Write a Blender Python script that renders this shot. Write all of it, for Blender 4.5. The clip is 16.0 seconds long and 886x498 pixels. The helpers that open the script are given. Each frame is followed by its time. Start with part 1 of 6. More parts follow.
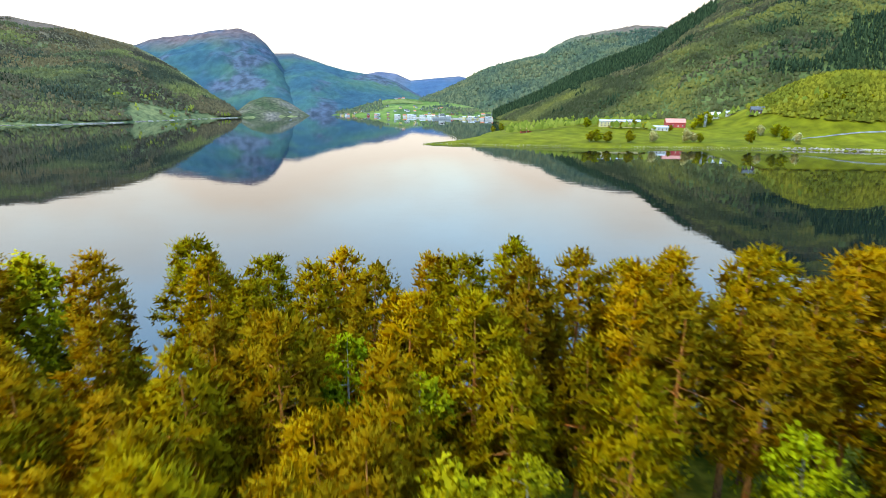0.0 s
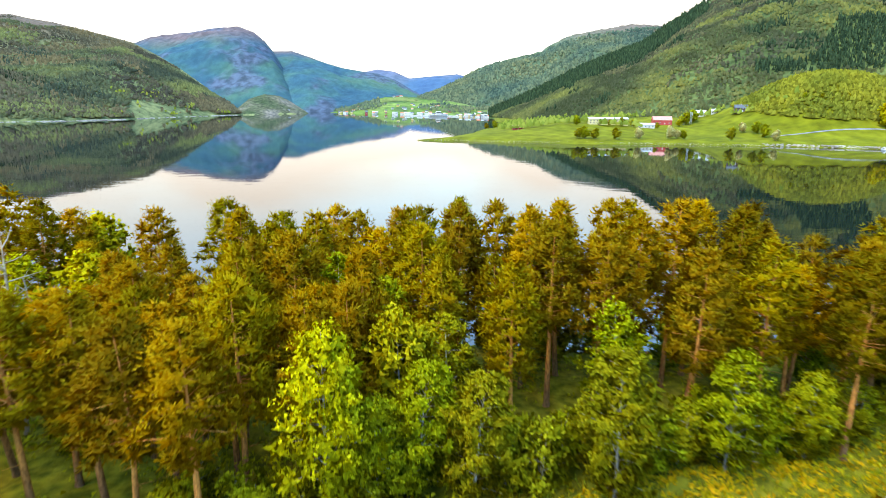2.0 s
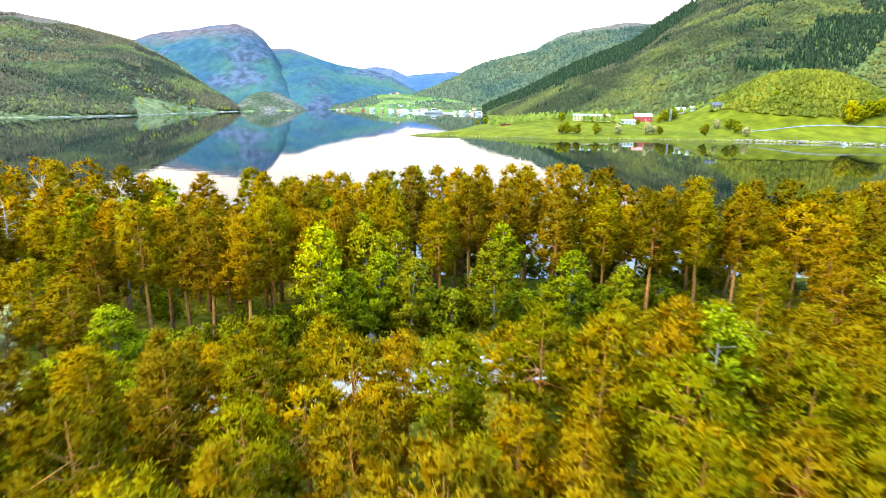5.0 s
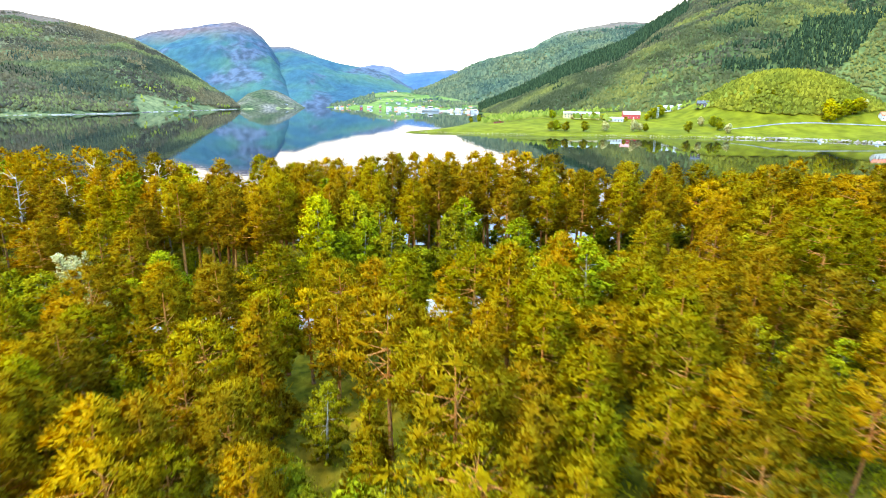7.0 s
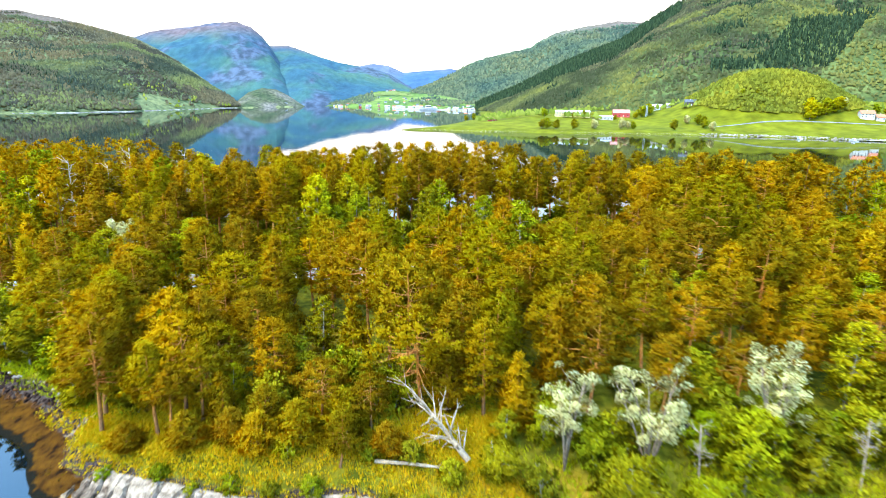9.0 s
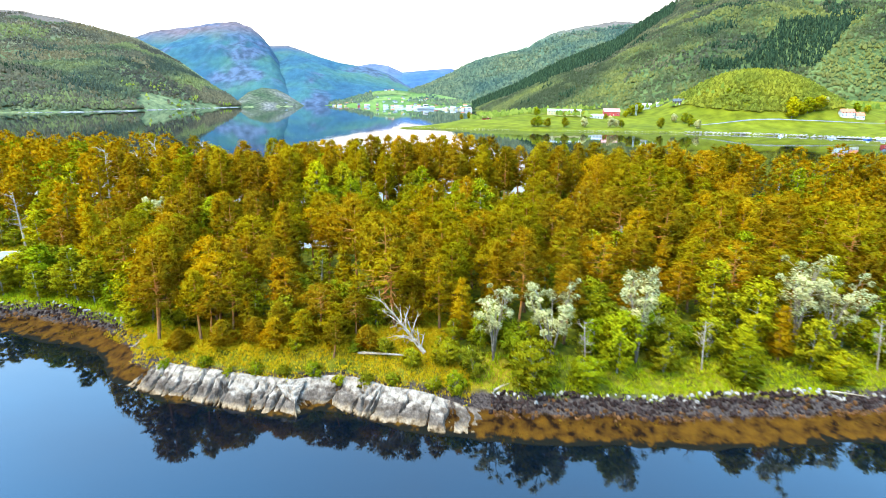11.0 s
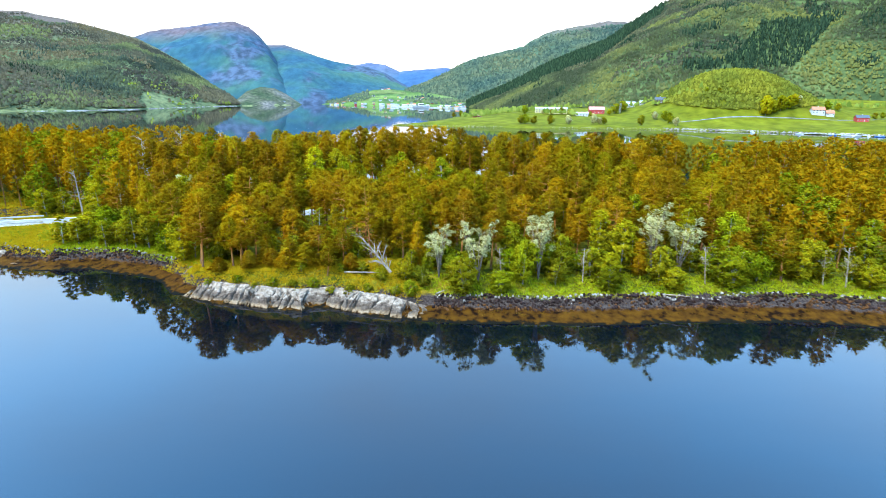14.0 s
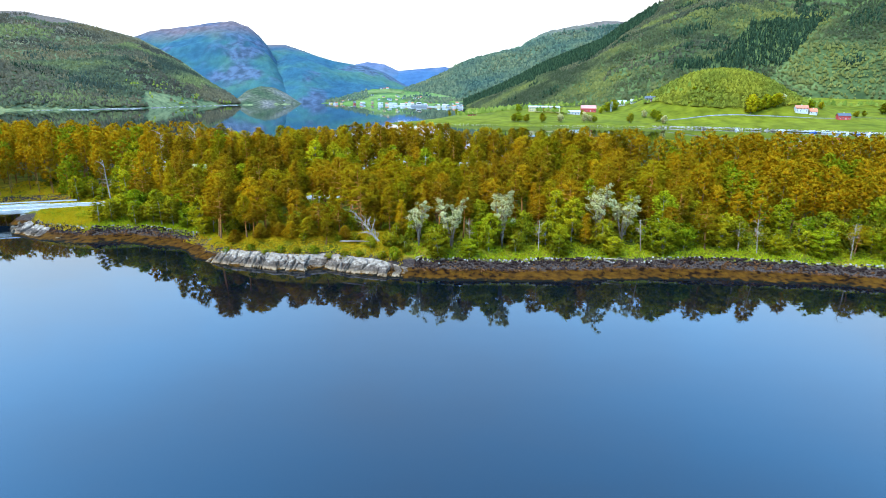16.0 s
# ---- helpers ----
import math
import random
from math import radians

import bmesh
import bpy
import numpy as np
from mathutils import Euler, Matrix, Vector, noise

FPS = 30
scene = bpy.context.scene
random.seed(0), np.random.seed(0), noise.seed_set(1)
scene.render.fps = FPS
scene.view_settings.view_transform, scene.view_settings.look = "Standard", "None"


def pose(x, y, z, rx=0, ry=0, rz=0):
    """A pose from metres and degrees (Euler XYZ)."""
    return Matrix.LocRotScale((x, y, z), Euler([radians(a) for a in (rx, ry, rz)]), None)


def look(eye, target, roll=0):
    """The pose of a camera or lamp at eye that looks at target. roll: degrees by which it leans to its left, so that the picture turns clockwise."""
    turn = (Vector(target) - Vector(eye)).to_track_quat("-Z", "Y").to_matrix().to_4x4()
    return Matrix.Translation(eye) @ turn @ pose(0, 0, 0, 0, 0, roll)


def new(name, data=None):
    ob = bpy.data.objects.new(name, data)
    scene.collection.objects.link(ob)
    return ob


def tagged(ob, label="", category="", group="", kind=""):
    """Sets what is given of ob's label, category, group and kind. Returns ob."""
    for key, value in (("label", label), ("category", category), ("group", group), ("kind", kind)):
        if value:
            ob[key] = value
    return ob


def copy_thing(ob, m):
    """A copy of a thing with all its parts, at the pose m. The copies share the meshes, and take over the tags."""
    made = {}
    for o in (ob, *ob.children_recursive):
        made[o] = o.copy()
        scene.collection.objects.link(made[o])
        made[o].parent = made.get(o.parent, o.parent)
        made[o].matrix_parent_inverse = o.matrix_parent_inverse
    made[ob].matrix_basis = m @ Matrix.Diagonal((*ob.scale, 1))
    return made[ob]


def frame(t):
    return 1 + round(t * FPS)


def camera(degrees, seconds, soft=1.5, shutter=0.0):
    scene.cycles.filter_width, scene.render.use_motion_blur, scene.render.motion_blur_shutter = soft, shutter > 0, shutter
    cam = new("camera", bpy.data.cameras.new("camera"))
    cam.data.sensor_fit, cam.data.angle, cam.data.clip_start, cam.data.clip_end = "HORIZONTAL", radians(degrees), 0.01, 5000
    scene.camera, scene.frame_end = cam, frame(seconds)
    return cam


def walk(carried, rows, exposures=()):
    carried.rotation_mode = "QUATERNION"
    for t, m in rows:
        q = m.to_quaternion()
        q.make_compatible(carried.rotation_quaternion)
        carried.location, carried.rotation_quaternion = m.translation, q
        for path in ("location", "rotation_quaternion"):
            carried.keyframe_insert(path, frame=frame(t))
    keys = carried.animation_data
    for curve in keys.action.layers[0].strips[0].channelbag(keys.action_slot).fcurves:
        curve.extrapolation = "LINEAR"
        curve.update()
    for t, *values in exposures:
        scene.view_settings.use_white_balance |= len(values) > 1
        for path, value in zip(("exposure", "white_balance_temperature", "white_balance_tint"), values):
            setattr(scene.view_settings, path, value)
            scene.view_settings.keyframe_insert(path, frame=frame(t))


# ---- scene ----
cam = camera(76.5, 16.0, soft=0.75, shutter=0.8)
METRES, EYE, TILT, LEAN, TURN = 150.6, 31.0, -4.42, -1.2, 0.5
ROWS = [
    (0.0, 0.0, 0.0, 0.0, -0.17, -10.26, 0.92),
    (0.5, 0.0061, -0.0293, -0.0026, -0.22, -10.31, 0.89),
    (1.0, 0.012, -0.0591, -0.0051, -0.24, -10.36, 0.85),
    (1.5, 0.0181, -0.0891, -0.0076, -0.27, -10.41, 0.83),
    (2.0, 0.024, -0.1198, -0.0098, -0.3, -10.46, 0.83),
    (2.5, 0.03, -0.15, -0.0121, -0.32, -10.49, 0.78),
    (3.0, 0.0361, -0.1806, -0.0145, -0.34, -10.55, 0.73),
    (3.5, 0.0424, -0.2114, -0.0169, -0.38, -10.59, 0.75),
    (4.0, 0.0487, -0.2422, -0.0194, -0.43, -10.63, 0.75),
    (6.5, 0.0807, -0.3977, -0.0299, -0.59, -10.89, 0.71),
    (7.0, 0.0869, -0.4279, -0.0325, -0.63, -10.92, 0.69),
    (7.5, 0.0932, -0.4582, -0.0352, -0.63, -10.94, 0.67),
    (8.0, 0.0997, -0.4887, -0.0377, -0.62, -10.98, 0.67),
    (8.5, 0.106, -0.5196, -0.0402, -0.67, -10.99, 0.67),
    (9.0, 0.1121, -0.5505, -0.0427, -0.68, -11.02, 0.66),
    (11.5, 0.1426, -0.7034, -0.0558, -0.76, -11.08, 0.69),
    (12.0, 0.1486, -0.7341, -0.0584, -0.79, -11.1, 0.67),
    (12.5, 0.1547, -0.7647, -0.0611, -0.81, -11.11, 0.69),
    (13.0, 0.1607, -0.7952, -0.0637, -0.86, -11.14, 0.72),
    (13.5, 0.1666, -0.8259, -0.0663, -0.92, -11.15, 0.75),
    (14.0, 0.1727, -0.8566, -0.0689, -0.97, -11.16, 0.74),
    (14.5, 0.1785, -0.8873, -0.0714, -0.98, -11.18, 0.74),
    (15.0, 0.1845, -0.918, -0.074, -1.03, -11.2, 0.75),
    (15.5, 0.1903, -0.9487, -0.0764, -1.04, -11.22, 0.77),
    (16.0, 0.1957, -0.9775, -0.0788, -1.03, -11.24, 0.78),
]
walk(cam, [(t, pose(-0.6, 0, EYE, TILT, LEAN, TURN) @ pose(METRES * x, METRES * y, METRES * z, 90 + pitch, roll, yaw)) for t, x, y, z, yaw, pitch, roll in ROWS], [(0.0, 0.48, 8500, 13.5), (3.0, 1.06, 8600, 14), (9.0, 1.3, 8000, 12.5), (13.0, 1.12, 7450, 12.2), (16.0, 0.76, 6850, 11.2)])

# ---- world, sun ----
SUN_AZ, SUN_EL, CLOUD = radians(228), radians(58), 8.4
world = bpy.data.worlds.new("sky")
scene.world = world
world.use_nodes = True
wn, wl = world.node_tree.nodes, world.node_tree.links
wn.clear()
w_out, w_bg = wn.new("ShaderNodeOutputWorld"), wn.new("ShaderNodeBackground")
w_sky = wn.new("ShaderNodeTexSky")
w_sky.sky_type, w_sky.sun_disc = "NISHITA", False
w_sky.sun_elevation, w_sky.sun_rotation = SUN_EL, SUN_AZ
w_sky.dust_density, w_sky.air_density = 0.8, 1.3
w_co, w_map, w_sep = wn.new("ShaderNodeTexCoord"), wn.new("ShaderNodeMapping"), wn.new("ShaderNodeSeparateXYZ")
w_map.inputs["Scale"].default_value = (1.0, 1.0, 2.0)
w_map.inputs["Location"].default_value = (-0.9, 0.5, 0.4)
w_noise, w_ramp, w_mix = wn.new("ShaderNodeTexNoise"), wn.new("ShaderNodeValToRGB"), wn.new("ShaderNodeMix")
w_noise.inputs["Scale"].default_value, w_noise.inputs["Detail"].default_value = 1.5, 5.0
w_ramp.color_ramp.elements[0].position, w_ramp.color_ramp.elements[1].position = 0.35, 0.75
w_ramp.color_ramp.elements[0].color, w_ramp.color_ramp.elements[1].color = (0, 0, 0, 1), (1, 1, 1, 1)
w_haze = wn.new("ShaderNodeMapRange")          # thin high cloud, whitest towards the horizon
w_haze.interpolation_type = "SMOOTHSTEP"
for key, value in (("From Min", 0.0), ("From Max", 0.66), ("To Min", 0.98), ("To Max", 0.0)):
    w_haze.inputs[key].default_value = value
w_add = wn.new("ShaderNodeMath")
w_add.operation, w_add.use_clamp, w_add.inputs[1].default_value = "MULTIPLY_ADD", True, 0.3
w_mix.data_type = "RGBA"
w_mix.inputs[7].default_value = (CLOUD * 0.93, CLOUD * 0.985, CLOUD * 1.04, 1)
w_bg.inputs["Strength"].default_value = 0.116
wl.new(w_co.outputs["Generated"], w_map.inputs["Vector"])
wl.new(w_co.outputs["Generated"], w_sep.inputs[0])
wl.new(w_map.outputs["Vector"], w_noise.inputs["Vector"])
wl.new(w_noise.outputs["Fac"], w_ramp.inputs["Fac"])
wl.new(w_sep.outputs["Z"], w_haze.inputs["Value"])
wl.new(w_ramp.outputs["Color"], w_add.inputs[0])
wl.new(w_haze.outputs[0], w_add.inputs[2])
wl.new(w_add.outputs[0], w_mix.inputs[0])
w_gain = wn.new("ShaderNodeMix")
w_gain.data_type, w_gain.blend_type, w_gain.inputs[0].default_value = "RGBA", "MULTIPLY", 1.0
w_gain.inputs[7].default_value = (2.4, 6.1, 8.5, 1)
wl.new(w_sky.outputs["Color"], w_gain.inputs[6])
wl.new(w_gain.outputs[2], w_mix.inputs[6])
wl.new(w_mix.outputs[2], w_bg.inputs["Color"])
wl.new(w_bg.outputs["Background"], w_out.inputs["Surface"])
sun = new("sun", bpy.data.lights.new("sun", "SUN"))
sun.data.energy, sun.data.angle, sun.data.color = 3.0, radians(34), (1.0, 0.86, 0.55)
sun.matrix_world = look((math.sin(SUN_AZ) * math.cos(SUN_EL), math.cos(SUN_AZ) * math.cos(SUN_EL), math.sin(SUN_EL)), (0, 0, 0))


# ---- helpers of this scene ----
def link_mesh(name, verts, faces, mat, parent=None, label="", smooth=False):
    me = bpy.data.meshes.new(name)
    me.from_pydata([tuple(map(float, v)) for v in verts], [], [tuple(map(int, f)) for f in faces])
    me.materials.append(mat)
    if smooth:
        me.polygons.foreach_set("use_smooth", [True] * len(me.polygons))
    me.update()
    ob = new(name, me)
    if parent:
        ob.parent = parent
    if label:
        ob["label"] = label
    return ob


def tri_mesh(name, verts, quads, mat, parent=None, smooth=False):
    """A mesh from numpy arrays: verts (n,3), faces (m,3 or 4)."""
    verts, quads = np.asarray(verts, dtype=np.float32), np.asarray(quads, dtype=np.int32)
    me, k = bpy.data.meshes.new(name), quads.shape[1]
    me.vertices.add(len(verts))
    me.vertices.foreach_set("co", verts.ravel())
    me.loops.add(quads.size)
    me.loops.foreach_set("vertex_index", quads.ravel())
    me.polygons.add(len(quads))
    me.polygons.foreach_set("loop_start", np.arange(0, quads.size, k, dtype=np.int32))
    me.polygons.foreach_set("use_smooth", np.arange(len(quads)) < (len(quads) if smooth is True else int(smooth)))
    me.update(calc_edges=True)
    me.validate()
    me.materials.append(mat)
    ob = new(name, me)
    if parent:
        ob.parent = parent
    return ob


def proper(root, m):
    """The pose m for a copy of root, freed of root's own scale."""
    return m @ Matrix.Diagonal((1 / root.scale[0], 1 / root.scale[1], 1 / root.scale[2], 1))


def part(name, bm, mat, parent, label="", smooth=False):
    me = bpy.data.meshes.new(name)
    bm.to_mesh(me)
    bm.free()
    me.materials.append(mat)
    if smooth:
        me.polygons.foreach_set("use_smooth", [True] * len(me.polygons))
    ob = new(name, me)
    ob.parent = parent
    if label:
        ob["label"] = label
    return ob


def box(bm, x0, x1, y0, y1, z0, z1, bevel=0.0):
    m = Matrix.Translation(((x0 + x1) / 2, (y0 + y1) / 2, (z0 + z1) / 2)) @ Matrix.Diagonal((x1 - x0, y1 - y0, z1 - z0, 1))
    made = bmesh.ops.create_cube(bm, size=1, matrix=m)["verts"]
    if bevel:
        bmesh.ops.bevel(bm, geom=list({e for v in made for e in v.link_edges}), offset=bevel, segments=1, affect="EDGES")
    return bm


def tube(verts, faces, pts, radii, n=6):
    """Adds a tapered tube along pts to the lists verts and faces."""
    base = len(verts)
    pts = [Vector(p) for p in pts]
    for i, p in enumerate(pts):
        d = (pts[min(i + 1, len(pts) - 1)] - pts[max(i - 1, 0)]).normalized()
        side = d.cross(Vector((0.13, 0.97, 0.2))).normalized()
        up = d.cross(side)
        for k in range(n):
            a = 2 * math.pi * k / n
            verts.append(p + (side * math.cos(a) + up * math.sin(a)) * radii[i])
    for i in range(len(pts) - 1):
        for k in range(n):
            a, b = base + i * n + k, base + i * n + (k + 1) % n
            faces.append((a, b, b + n, a + n))
    faces.append(tuple(base + (len(pts) - 1) * n + k for k in range(n)))


def vnoise(x, y, size, octaves=4, seed=0):
    """Fractal value noise for numpy arrays, about -1..1."""
    rng = np.random.RandomState(1000 + seed)
    table = rng.rand(256, 256) * 2 - 1
    total, amp, norm = np.zeros(np.broadcast(x, y).shape), 1.0, 0.0
    u, v = np.asarray(x) / size + 500.3 + seed * 7.1, np.asarray(y) / size + 500.7 + seed * 3.3
    for _ in range(octaves):
        iu, iv = np.floor(u).astype(int), np.floor(v).astype(int)
        fu, fv = u - iu, v - iv
        fu, fv = fu * fu * (3 - 2 * fu), fv * fv * (3 - 2 * fv)
        a, b = table[iu % 256, iv % 256], table[(iu + 1) % 256, iv % 256]
        c, d = table[iu % 256, (iv + 1) % 256], table[(iu + 1) % 256, (iv + 1) % 256]
        total += amp * ((a * (1 - fu) + b * fu) * (1 - fv) + (c * (1 - fu) + d * fu) * fv)
        norm += amp
        amp *= 0.5
        u, v = u * 2.03 + 17, v * 2.03 + 31
    return total / norm * 1.6


def shore_distance(poly, x, y):
    """Distance to a closed shoreline, positive inside, for numpy arrays."""
    p = np.asarray(poly, float)
    q = np.roll(p, -1, 0)
    best, inside = np.full(x.shape, 1e18), np.zeros(x.shape, bool)
    for (ax, ay), (bx, by) in zip(p, q):
        dx, dy = bx - ax, by - ay
        t = np.clip(((x - ax) * dx + (y - ay) * dy) / (dx * dx + dy * dy), 0, 1)
        best = np.minimum(best, (x - ax - t * dx) ** 2 + (y - ay - t * dy) ** 2)
        cross = (ay > y) != (by > y)
        with np.errstate(divide="ignore", invalid="ignore"):
            inside ^= cross & (x < (bx - ax) * (y - ay) / (by - ay if by != ay else 1e-9) + ax)
    return np.where(inside, 1, -1) * np.sqrt(best)


# ---- materials ----
def material(name, rough=0.8, metal=0.0):
    mat = bpy.data.materials.new(name)
    mat.use_nodes = True
    bsdf = mat.node_tree.nodes["Principled BSDF"]
    bsdf.inputs["Roughness"].default_value, bsdf.inputs["Metallic"].default_value = rough, metal
    if rough > 0.75:
        bsdf.inputs["Specular IOR Level"].default_value = 0.03
    return mat, mat.node_tree.nodes, mat.node_tree.links, bsdf


def noise_node(nodes, links, scale, detail=4.0, coords="Object", stretch=(1, 1, 1)):
    co, mp, tex = nodes.new("ShaderNodeTexCoord"), nodes.new("ShaderNodeMapping"), nodes.new("ShaderNodeTexNoise")
    mp.inputs["Scale"].default_value = stretch
    tex.inputs["Scale"].default_value, tex.inputs["Detail"].default_value = scale, detail
    links.new(co.outputs[coords], mp.inputs["Vector"])
    links.new(mp.outputs["Vector"], tex.inputs["Vector"])
    return tex


def ramp_node(nodes, links, source, stops):
    ramp = nodes.new("ShaderNodeValToRGB")
    while len(ramp.color_ramp.elements) < len(stops):
        ramp.color_ramp.elements.new(0.5)
    for el, (pos, col) in zip(ramp.color_ramp.elements, stops):
        el.position, el.color = pos, (*col, 1)
    links.new(source, ramp.inputs["Fac"])
    return ramp


def mix_node(nodes, links, fac, a, b, how="MIX"):
    mix = nodes.new("ShaderNodeMix")
    mix.data_type, mix.blend_type = "RGBA", how
    for slot, value in ((0, fac), (6, a), (7, b)):
        if hasattr(value, "links"):
            links.new(value, mix.inputs[slot])
        elif slot == 0:
            mix.inputs[slot].default_value = value
        else:
            mix.inputs[slot].default_value = (*value, 1)
    return mix.outputs[2]


def bump(nodes, links, bsdf, source, strength, distance):
    b = nodes.new("ShaderNodeBump")
    b.inputs["Strength"].default_value, b.inputs["Distance"].default_value = strength, distance
    links.new(source, b.inputs["Height"])
    links.new(b.outputs["Normal"], bsdf.inputs["Normal"])


def mottled(name, dark, light, scale, rough=0.85, fine=8.0, relief=0.0, coords="Object", metal=0.0, stretch=(1, 1, 1)):
    """Two scales of variation between two colours, with fine relief."""
    mat, nd, ln, bs = material(name, rough, metal)
    big, small = noise_node(nd, ln, scale, 5, coords, stretch), noise_node(nd, ln, scale * fine, 4, coords, stretch)
    base = ramp_node(nd, ln, big.outputs["Fac"], [(0.32, dark), (0.68, light)]).outputs["Color"]
    grain = ramp_node(nd, ln, small.outputs["Fac"], [(0.3, (0.62, 0.62, 0.62)), (0.7, (1.25, 1.25, 1.25))]).outputs["Color"]
    ln.new(mix_node(nd, ln, 1.0, base, grain, "MULTIPLY"), bs.inputs["Base Color"])
    if relief:
        bump(nd, ln, bs, small.outputs["Fac"], 0.6, relief)
    return mat


def foliage(name, stops, translucent=0.3, per="island", patch=0.0, patch_stops=None, grain=0.0, through_tint=(1.25, 1.0, 0.6)):
    """Leaves or needles: colour by tree, by clump and by patches of the ground, partly translucent."""
    mat = bpy.data.materials.new(name)
    mat.use_nodes = True
    nd, ln = mat.node_tree.nodes, mat.node_tree.links
    nd.clear()
    out, dif, tra, mix = (nd.new(k) for k in ("ShaderNodeOutputMaterial", "ShaderNodeBsdfDiffuse", "ShaderNodeBsdfTranslucent", "ShaderNodeMixShader"))
    geo, info = nd.new("ShaderNodeNewGeometry"), nd.new("ShaderNodeObjectInfo")
    clump = ramp_node(nd, ln, geo.outputs["Random Per Island"], stops).outputs["Color"]
    if per == "object":
        tint = ramp_node(nd, ln, info.outputs["Random"], [(0, (0.5, 0.54, 0.6)), (0.12, (0.74, 1.02, 0.8)), (0.26, (1.0, 0.93, 0.85)), (0.4, (0.58, 0.56, 0.8)), (0.55, (0.96, 1.12, 0.95)), (0.72, (0.78, 0.72, 0.9)), (0.86, (1.14, 1.02, 1.0)), (1, (1.3, 1.28, 1.0))]).outputs["Color"]
        clump = mix_node(nd, ln, 1.0, clump, tint, "MULTIPLY")
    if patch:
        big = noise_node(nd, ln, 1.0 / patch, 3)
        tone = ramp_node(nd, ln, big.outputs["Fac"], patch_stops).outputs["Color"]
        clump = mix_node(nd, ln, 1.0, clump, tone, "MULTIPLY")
    if grain:
        spray = noise_node(nd, ln, grain, 3)
        clump = mix_node(nd, ln, 1.0, clump, ramp_node(nd, ln, spray.outputs["Fac"], [(0.32, (0.86, 0.86, 0.86)), (0.68, (1.12, 1.12, 1.12))]).outputs["Color"], "MULTIPLY")
    ln.new(clump, dif.inputs["Color"])
    ln.new(mix_node(nd, ln, 1.0, clump, through_tint, "MULTIPLY"), tra.inputs["Color"])
    mix.inputs["Fac"].default_value = translucent
    ln.new(dif.outputs[0], mix.inputs[1])
    ln.new(tra.outputs[0], mix.inputs[2])
    ln.new(mix.outputs[0], out.inputs["Surface"])
    return mat


def water_material():
    mat, nd, ln, bs = material("fjord_water", 0.02)
    bs.inputs["Base Color"].default_value = (0.0003, 0.002, 0.004, 1)
    bs.inputs["IOR"].default_value = 1.5
    swell, ripple = noise_node(nd, ln, 0.09, 3, stretch=(1, 2.4, 1)), noise_node(nd, ln, 1.1, 2, stretch=(1, 1.8, 1))
    zone = ramp_node(nd, ln, noise_node(nd, ln, 0.012, 3, stretch=(1, 3.5, 1)).outputs["Fac"], [(0.45, (0.05, 0.05, 0.05)), (0.7, (0.5, 0.5, 0.5))])
    fine = mix_node(nd, ln, 1.0, ripple.outputs["Fac"], zone.outputs["Color"], "MULTIPLY")
    b1, b2 = nd.new("ShaderNodeBump"), nd.new("ShaderNodeBump")
    b1.inputs["Strength"].default_value, b1.inputs["Distance"].default_value = 0.10, 0.12
    b2.inputs["Strength"].default_value, b2.inputs["Distance"].default_value = 0.12, 0.05
    ln.new(swell.outputs["Fac"], b1.inputs["Height"])
    ln.new(fine, b2.inputs["Height"])
    ln.new(b1.outputs["Normal"], b2.inputs["Normal"])
    ln.new(b2.outputs["Normal"], bs.inputs["Normal"])
    return mat


